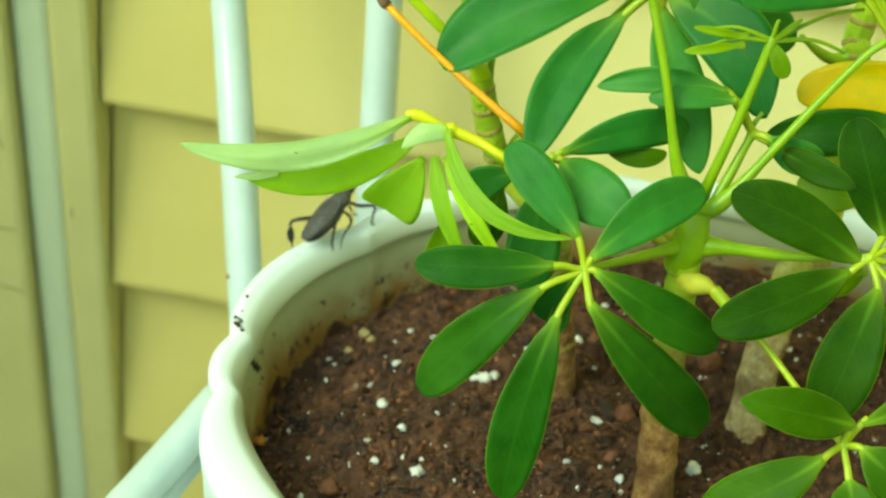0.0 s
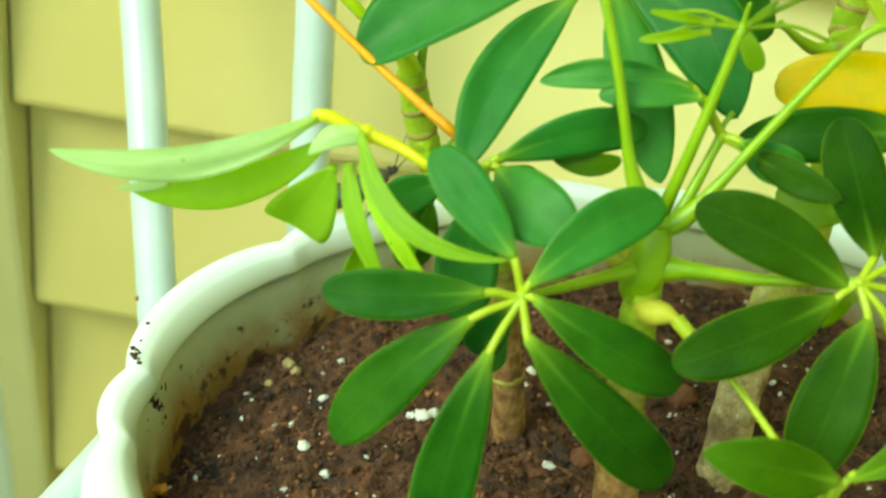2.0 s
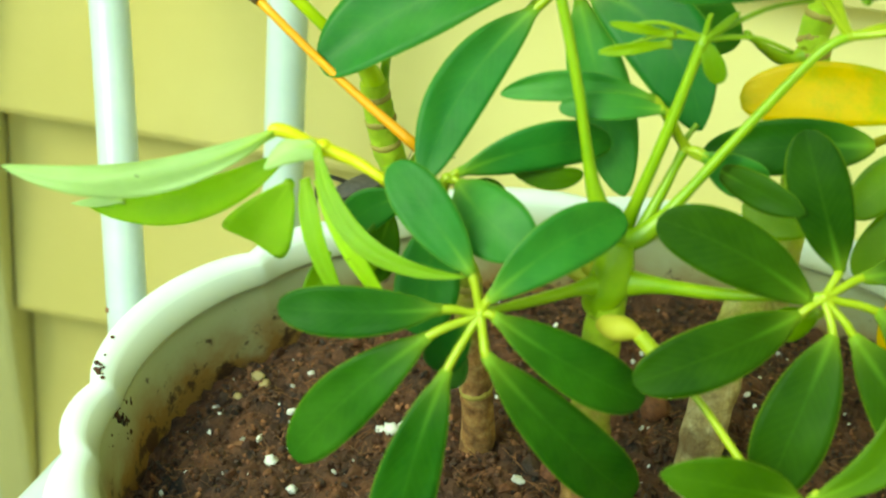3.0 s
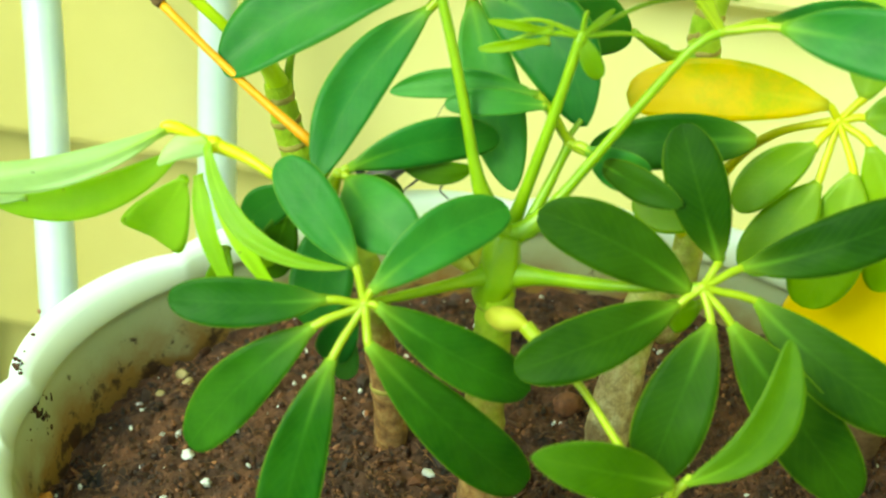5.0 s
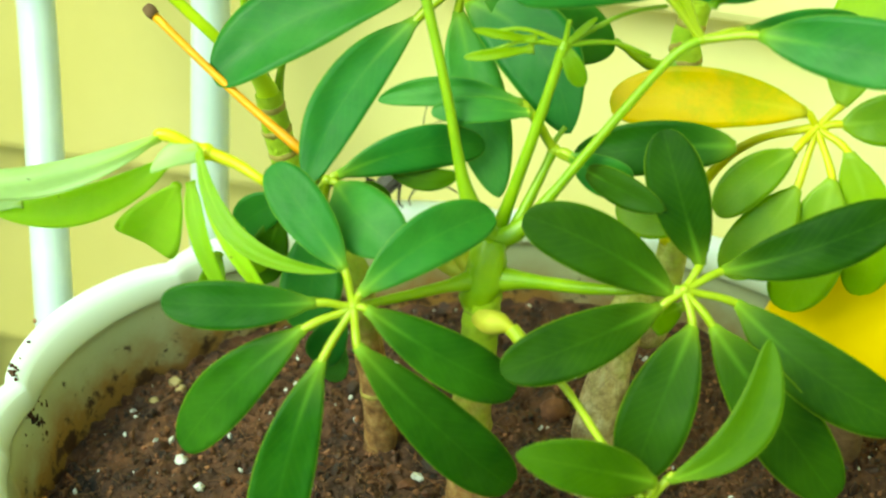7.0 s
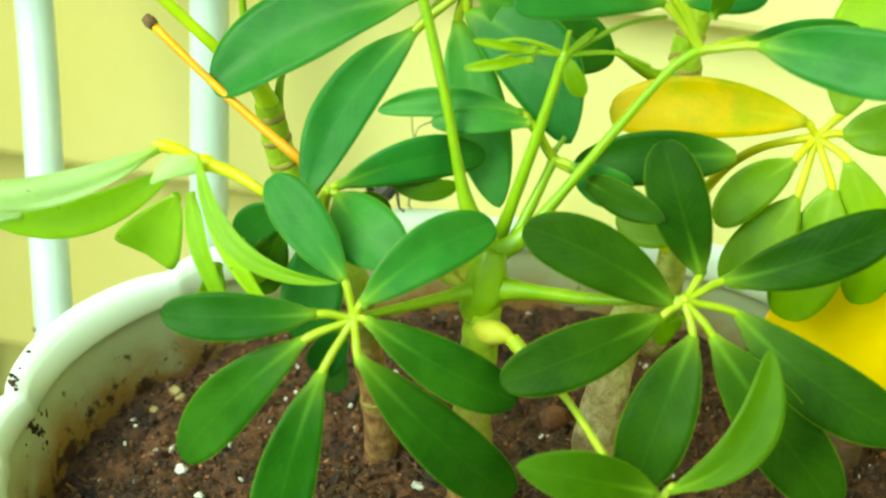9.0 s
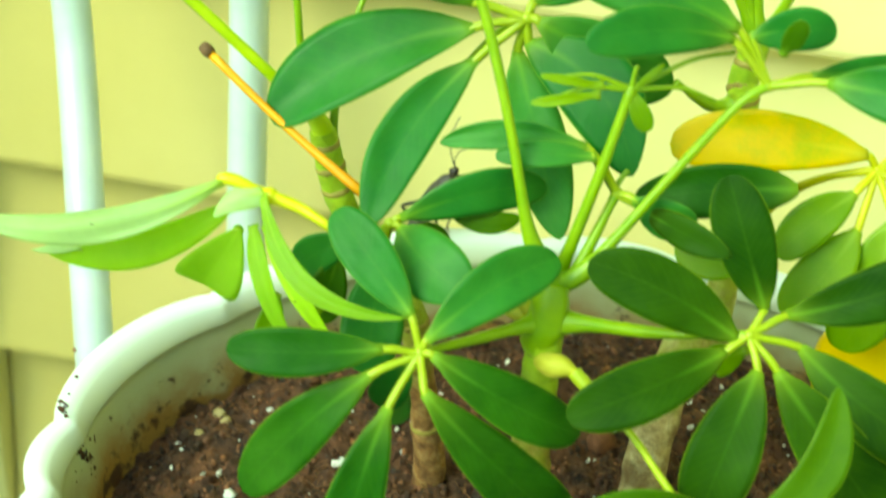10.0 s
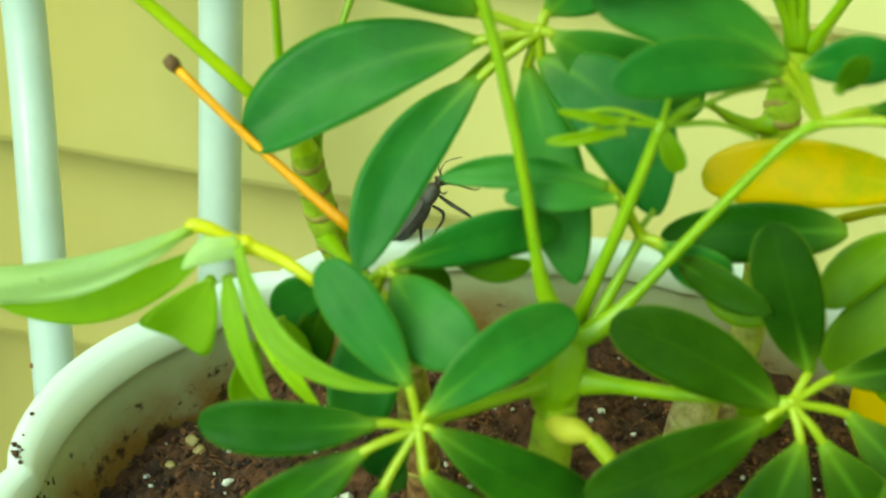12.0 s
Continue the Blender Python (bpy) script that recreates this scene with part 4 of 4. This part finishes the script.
lf = leaf_stalk(slender, [(0.0491, 0.3010, 0.6539), (0.0568, 0.2850, 0.6602), (0.0611, 0.2700, 0.6723), (0.0643, 0.2639, 0.6803)], 0.0012, 0.001, STALK_YOUNG, [((0.0668, 0.2630, 0.6800), (0.0835, 0.2440, 0.6770)), ((0.0665, 0.2651, 0.6812), (0.1002, 0.2760, 0.6853)), ((0.0682, 0.2720, 0.6720), (0.0786, 0.2760, 0.6644)), ((0.0624, 0.2680, 0.6662), (0.0605, 0.2480, 0.6474))])
leaflet(lf, (0.0668, 0.2630, 0.6800), (0.0835, 0.2440, 0.6770), 0.0155, 0, 0.1, 0.05, 0.12, LEAF)
leaflet(lf, (0.0665, 0.2651, 0.6812), (0.1002, 0.2760, 0.6853), 0.0108, 15, 0.12, -0.1, 0.12, LEAF)
leaflet(lf, (0.0767, 0.2690, 0.6820), (0.0944, 0.2682, 0.6811), 0.0055, 0, 0.08, 0.1, 0.1, BRIGHT)
leaflet(lf, (0.0682, 0.2720, 0.6720), (0.0786, 0.2760, 0.6644), 0.0085, -15, 0.04, 0, 0.1, BRIGHT, 0.7)
leaflet(lf, (0.0553, 0.2720, 0.6680), (0.0412, 0.2700, 0.6583), 0.0100, 0, 0.08, 0.1, 0.15, LEAF)
leaflet(lf, (0.0518, 0.2710, 0.6640), (0.0472, 0.2640, 0.6479), 0.0100, 0, 0.08, 0, 0.15, BRIGHT)
leaflet(lf, (0.0624, 0.2680, 0.6662), (0.0605, 0.2480, 0.6474), 0.0150, 0, 0.05, 0, 0.1, LEAF)
lf = leaf_stalk(slender, [(0.0544, 0.2600, 0.6784), (0.0514, 0.2549, 0.6851), (0.0443, 0.2580, 0.6875), (0.0370, 0.2600, 0.6889)], 0.0012, 0.0015, STALK_WILT, [((0.0271, 0.2611, 0.6922), (-0.0323, 0.2535, 0.6822)), ((0.0295, 0.2615, 0.6859), (-0.0159, 0.2600, 0.6676))])
leaflet(lf, (0.0271, 0.2611, 0.6922), (-0.0323, 0.2535, 0.6822), 0.0078, 10, 0.06, -0.115, -0.3, WILT, 0.7)
leaflet(lf, (0.0295, 0.2615, 0.6859), (-0.0159, 0.2600, 0.6676), 0.0088, 0, 0.04, -0.1, 0.1, WILT_LIME, 0.7)
leaflet(lf, (-0.0068, 0.2590, 0.6711), (-0.0192, 0.2588, 0.6688), 0.0024, 20, 0.02, -0.02, 0.2, WILT, 0.9)
leaflet(lf, (0.0361, 0.2590, 0.6900), (0.0247, 0.2560, 0.6849), 0.0062, 20, 0.15, 0.1, -0.3, WILT, 0.7, 0.25)
leaflet(lf, (0.0301, 0.2590, 0.6799), (0.0213, 0.2580, 0.6629), 0.0160, 0, 0.08, 0, 0.25, WILT_LIME, 0.14)
leaflet(lf, (0.0333, 0.2590, 0.6811), (0.0443, 0.2440, 0.6575), 0.0050, 20, 0.06, 0.05, 0.3, WILT_LIME, 0.7, 0.5)
leaflet(lf, (0.0362, 0.2590, 0.6814), (0.0545, 0.2430, 0.6591), 0.0044, 10, 0.08, 0.04, 0.3, WILT_LIME, 0.7, 0.5)
leaflet(lf, (0.0360, 0.2575, 0.6905), (0.0701, 0.2369, 0.6753), 0.0048, 10, 0.05, 0.2, 0.4, WILT_LIME, 0.6, 0.4)
leaflet(lf, (0.0428, 0.2660, 0.6625), (0.0486, 0.2620, 0.6531), 0.0060, 0, 0.05, 0, 0.2, LIME)
leaflet(lf, (0.0378, 0.2640, 0.6565), (0.0348, 0.2580, 0.6423), 0.0070, 0, 0.05, 0, 0.2, LIME)
lf = leaf_stalk(slender, [(0.0461, 0.3032, 0.6690), (0.0430, 0.3042, 0.6797), (0.0336, 0.3050, 0.6894), (0.0228, 0.3060, 0.7000), (0.0095, 0.3070, 0.7129), (-0.0040, 0.3080, 0.7249)], 0.0015, 0.0015, STALK_LIME, [((0.0119, 0.3060, 0.7153), (0.0261, 0.3120, 0.7240))])
leaflet(lf, (0.0009, 0.3040, 0.7221), (-0.0257, 0.2990, 0.7214), 0.0034, 10, 0.05, 0.06, 0.2, YOUNG)
leaflet(lf, (0.0062, 0.3060, 0.7171), (-0.0040, 0.3100, 0.7319), 0.0110, 0, 0.1, 0, 0.2, YOUNG)
leaflet(lf, (0.0119, 0.3060, 0.7153), (0.0261, 0.3120, 0.7240), 0.0055, 0, 0.1, 0.08, 0.2, YOUNG)
lf = leaf_stalk(slender, [(0.0454, 0.3040, 0.6733), (0.0412, 0.3080, 0.6839), (0.0384, 0.3100, 0.6941), (0.0367, 0.3140, 0.7093), (0.0346, 0.3180, 0.7222)], 0.001, 0.0009, STALK_YOUNG, [])
lf = leaf_stalk(slender, [(0.0464, 0.3035, 0.6674), (0.0470, 0.3080, 0.6809), (0.0498, 0.3200, 0.6960), (0.0533, 0.3280, 0.7056)], 0.001, 0.0008, STALK_YOUNG, [])
lf = leaf_stalk(tall, [(0.1486, 0.3040, 0.6395), (0.1573, 0.3000, 0.6651), (0.1652, 0.2900, 0.6824), (0.1777, 0.2845, 0.6908)], 0.0013, 0.001, STALK_WILT, [((0.1748, 0.2850, 0.6944), (0.1287, 0.2880, 0.6916)), ((0.1727, 0.2800, 0.6864), (0.1552, 0.2700, 0.6741)), ((0.1743, 0.2760, 0.6789), (0.1588, 0.2640, 0.6606)), ((0.1820, 0.2760, 0.6822), (0.1739, 0.2640, 0.6514)), ((0.1850, 0.2790, 0.6882), (0.1919, 0.2660, 0.6559)), ((0.1835, 0.2840, 0.6923), (0.2042, 0.2820, 0.6979)), ((0.1830, 0.2870, 0.6955), (0.1895, 0.3100, 0.7185))])
leaflet(lf, (0.1748, 0.2850, 0.6944), (0.1287, 0.2880, 0.6916), 0.0148, 0, 0.05, 0.05, 0.1, YELLOW, 0.42, 0.66)
leaflet(lf, (0.1585, 0.2764, 0.6893), (0.1210, 0.2780, 0.6816), 0.0128, 0, 0.06, 0.03, 0.1, LEAF_HALF_SHADED, 0.48, 0.5)
leaflet(lf, (0.1727, 0.2800, 0.6864), (0.1552, 0.2700, 0.6741), 0.0108, 0, 0.05, 0.04, 0.1, LIME, 0.5, 0.66)
leaflet(lf, (0.1743, 0.2760, 0.6789), (0.1588, 0.2640, 0.6606), 0.0135, 0, 0.05, -0.03, 0.1, LIME, 0.5, 0.7)
leaflet(lf, (0.1820, 0.2760, 0.6822), (0.1739, 0.2640, 0.6514), 0.0165, 0, 0.05, -0.05, 0.1, LIME, 0.48, 0.66)
leaflet(lf, (0.1850, 0.2790, 0.6882), (0.1919, 0.2660, 0.6559), 0.0150, 0, 0.05, -0.1, 0.1, LIME, 0.48, 0.66)
leaflet(lf, (0.1835, 0.2840, 0.6923), (0.2042, 0.2820, 0.6979), 0.0125, 0, 0.05, 0, 0.1, LIME, 0.48, 0.6)
leaflet(lf, (0.1830, 0.2870, 0.6955), (0.1895, 0.3100, 0.7185), 0.0150, 0, 0.05, 0, 0.1, LIME, 0.48, 0.6)
leaflet(lf, (0.1505, 0.2720, 0.6690), (0.1324, 0.2780, 0.6685), 0.0095, 0, 0.05, -0.06, 0.1, LIME)
lf = leaf_stalk(tall, [(0.1474, 0.3080, 0.6911), (0.1395, 0.3050, 0.6920), (0.1295, 0.3000, 0.7011)], 0.0016, 0.0008, STALK_YOUNG, [])


# ---- chair behind and under the pot ----
def make_chair():
    off = Vector((0.11, 0.26, 0.0))
    chair = thing("garden_chair", "white painted tubular metal garden chair under the pot", "chair", off)

    def rod(name, points, r, steps=8):
        bm = bmesh.new()
        tube(bm, [p - off for p in spline(points, steps)], [r, r], 20)
        return part(name, bm, STEEL, chair)

    slat = rod("back_slat", [(-0.0210, 0.2920, 0.415), (-0.0195, 0.2970, 0.530), (-0.0290, 0.3420, 0.600), (-0.0400, 0.3900, 0.655), (-0.0450, 0.3980, 0.720), (-0.0500, 0.4000, 0.850)], 0.0058)
    bm = bmesh.new()
    blob(bm, Vector((-0.0300, 0.3215, 0.5795)) - off, (0.0008, 0.0006, 0.0008), sub=2, rough=0.3)
    part("speck", bm, CRUMB, slat, "dark soil speck")
    rod("back_slat", [(0.0135, 0.3450, 0.415), (0.0133, 0.3580, 0.540), (0.0128, 0.3780, 0.600), (0.0121, 0.3960, 0.650), (0.0118, 0.4010, 0.700), (0.0110, 0.4010, 0.830)], 0.0060)
    rod("armrest", [(-0.0220, 0.2900, 0.566), (-0.0403, 0.2476, 0.566), (-0.0600, 0.2085, 0.564)], 0.0060)
    rod("armrest_brace", [(-0.0240, 0.2860, 0.556), (-0.0395, 0.2520, 0.5525), (-0.0480, 0.2260, 0.548)], 0.0050)
    for x, y in ((0.03, 0.14), (0.23, 0.14), (0.03, 0.33), (0.23, 0.33)):
        rod("leg", [(x, y, 0.002), (x, y, 0.40)], 0.009)
    bm = bmesh.new()
    box(bm, (-0.14, -0.14, 0.398), (0.16, 0.12, 0.4115), 0.003)
    part("seat", bm, STEEL, chair)


make_chair()


# ---- ornament in the soil ----
def make_ornament():
    orn = thing("garden_ornament", "yellow pear-shaped garden ornament standing in the soil", "ornament", (0.2000, 0.2830, 0.588))
    bm = bmesh.new()
    blob(bm, (0, 0, 0.040), (0.027, 0.022, 0.022), sub=4)
    for v in bm.verts:
        if v.co.z > 0.040:
            k = (v.co.z - 0.040) / 0.022
            v.co.x *= 1 - 0.40 * k * k
            v.co.y *= 1 - 0.40 * k * k
            v.co.z += 0.010 * k * k
    part("body", bm, ORNAMENT, orn)
    bm = bmesh.new()
    tube(bm, [Vector((0, 0, -0.012)), Vector((0, 0, 0.008)), Vector((0, 0, 0.022))], [0.006, 0.0055, 0.009], 14)
    part("foot", bm, SCAR, orn, "dark brown foot")
    bm = bmesh.new()
    blob(bm, (0.010, 0.002, 0.070), (0.010, 0.006, 0.005), sub=3, rough=0.2)
    part("cap", bm, ORNBROWN, orn, "pinkish brown cap")


make_ornament()


# ---- leaf-footed insect on the rim ----
def make_bug():
    """Length along +x, feet down to z = 0."""
    b = thing("leaf_footed_bug", "grey-brown leaf-footed bug walking on the pot rim", "insect")
    H = 0.0062
    bm = bmesh.new()
    blob(bm, (-0.0035, 0, H), (0.0090, 0.0043, 0.0030), sub=3)
    for v in bm.verts:
        k = (v.co.x + 0.0127) / 0.0184
        v.co.y *= 0.75 + 0.35 * k
        v.co.z += 0.0004 * math.sin(v.co.x * 900) * 0.3
    abdomen = part("abdomen", bm, BUGSKIN, b)
    bm = bmesh.new()
    blob(bm, (0.0052, 0, H + 0.0005), (0.0036, 0.0036, 0.0022), sub=3)
    for v in bm.verts:
        k = (v.co.x - 0.0016) / 0.0072
        v.co.y *= 1.15 - 0.55 * k
        v.co.z -= 0.0008 * k
    part("pronotum", bm, BUGSKIN, b)
    bm = bmesh.new()
    blob(bm, (0.0096, 0, H - 0.0003), (0.0021, 0.0013, 0.0012), sub=3)
    head = part("head", bm, BUGDARK, b)
    for s in (-1, 1):
        bm = bmesh.new()
        blob(bm, (0.0095, 0.0013 * s, H + 0.0002), (0.0006, 0.0005, 0.0006), sub=2)
        part("eye", bm, BUGDARK, head)
        bm = bmesh.new()
        tube(bm, spline([(0.0110, 0.0006 * s, H), (0.0145, 0.0022 * s, H + 0.0032), (0.0190, 0.0045 * s, H + 0.0050), (0.0235, 0.0075 * s, H + 0.0042)], 4), [0.00020, 0.00016, 0.00014, 0.00016], 6)
        part("antenna", bm, BUGDARK, b)
        bm = bmesh.new()
        blob(bm, (-0.0045, 0.0012 * s, H + 0.0017), (0.0085, 0.0023, 0.0006), Matrix.Rotation(0.10 * s, 3, "Z"), sub=3)
        part("wing", bm, BUGSKIN, b)
    legs = []
    for name, r, line in (
            ("hind_leg", 0.00040, [(-0.0020, 0.0018, 0.0052), (-0.0055, 0.0036, 0.0076), (-0.0098, 0.0062, 0.0100), (-0.0116, 0.0068, 0.0078), (-0.0132, 0.0070, 0.0036), (-0.0144, 0.0072, -0.0002)]),
            ("hind_leg", 0.00034, [(-0.0009, -0.0016, 0.0048), (-0.0030, -0.0036, 0.0050), (-0.0055, -0.0044, 0.0036), (-0.0079, -0.0050, 0.0017), (-0.0081, -0.0050, 0.0002), (-0.0088, -0.0052, -0.0001)]),
            ("middle_leg", 0.00030, [(0.0026, -0.0014, 0.0046), (0.0030, -0.0036, 0.0018), (0.0012, -0.0048, 0.0010), (-0.0022, -0.0055, 0.0012), (-0.0050, -0.0060, 0.0006), (-0.0062, -0.0060, -0.0013)]),
            ("middle_leg", 0.00030, [(0.0026, 0.0014, 0.0046), (0.0040, 0.0040, 0.0040), (0.0036, 0.0054, 0.0020), (0.0026, 0.0060, -0.0004), (0.0022, 0.0062, -0.0024), (0.0030, 0.0066, -0.0030)]),
            ("front_leg", 0.00028, [(0.0066, 0.0012, 0.0046), (0.0078, 0.0028, 0.0020), (0.0082, 0.0034, -0.0020), (0.0080, 0.0036, -0.0060), (0.0082, 0.0038, -0.0085), (0.0092, 0.0040, -0.0092)]),
            ("front_leg", 0.00034, [(0.0062, -0.0012, 0.0046), (0.0080, -0.0030, 0.0010), (0.0116, -0.0050, -0.0023), (0.0096, -0.0050, -0.0046), (0.0076, -0.0050, -0.0070), (0.0092, -0.0055, -0.0100)])):
        hip = Vector(line[0])
        bm = bmesh.new()
        tube(bm, spline([Vector(q) - hip for q in line], 3), [r * 1.1, r * 1.8, r * 1.3, r, r * 0.8, r * 0.6], 7)
        if name == "hind_leg" and line[0][1] > 0:
            mid = (Vector(line[3]) + Vector(line[4])) / 2 - hip
            blob(bm, mid, (0.0015, 0.0003, 0.0030), Matrix.Rotation(0.30, 3, "Y"), sub=2, rough=0.12)
        leg = part(name, bm, BUGDARK, b)
        leg.location = hip
        legs.append((leg, hip))
    return b, legs


bug, bug_legs = make_bug()


def motions():
    rows = []
    for t, deg, up, pitch, turn, roll in BUG_ROWS:
        a = radians(deg)
        x, y = rim_at(a, 0.003)
        m = Matrix.Translation((x, y, RIM_Z + 0.0008 + up)) @ Matrix.Rotation(a - math.pi / 2 + radians(turn), 4, "Z") @ Matrix.Translation((0, 0, 0.0062)) @ Matrix.Rotation(radians(-pitch), 4, "Y") @ Matrix.Rotation(radians(roll), 4, "X") @ Matrix.Translation((0.003, 0, -0.0062))
        rows.append((t, m))
    walk(bug, rows)
    for i, (leg, hip) in enumerate(bug_legs):
        rest = -45.0 if leg.name.startswith("front_leg") and hip.y < 0 else 0.0
        swing = [(0.0, 0.0)] + [(0.3 * k, 9.0 * math.sin(k * 1.9 + i * 2.1) - 9.0 * math.sin(i * 2.1)) for k in range(1, 12)] + [(5.3, rest), (12.0, rest)]
        walk(leg, [(t, Matrix.Translation(hip) @ Matrix.Rotation(radians(d), 4, "Z")) for t, d in swing])


BUG_ROWS = [(0, 144.5, 0.0, 24, 0, -8), (0.5, 141.5, 0.002, 30, 0, -8), (1.0, 138.5, 0.0, 16, 0, -8), (1.5, 134, 0.0, 10, 0, -6), (2.0, 127.5, 0.001, 12, 0, -6), (2.5, 125, 0.003, 12, 0, -6), (3.0, 122.5, 0.002, 8, 0, 0), (3.5, 119.0, 0.001, 10, 0, 0),
            (5.5, 106.3, 0.003, 40, 0, 0), (6.5, 106.0, 0.003, 48, 0, 0), (8.5, 106.3, 0.004, 58, 0, 0), (9.5, 106.6, 0.004, 60, 0, 0), (10.0, 106.9, 0.003, 60, 0, 0), (10.5, 106.8, 0.003, 60, 0, 0), (11, 106.9, 0.002, 60, 0, 0), (12, 108.0, -0.0005, 60, 0, 0)]
motions()
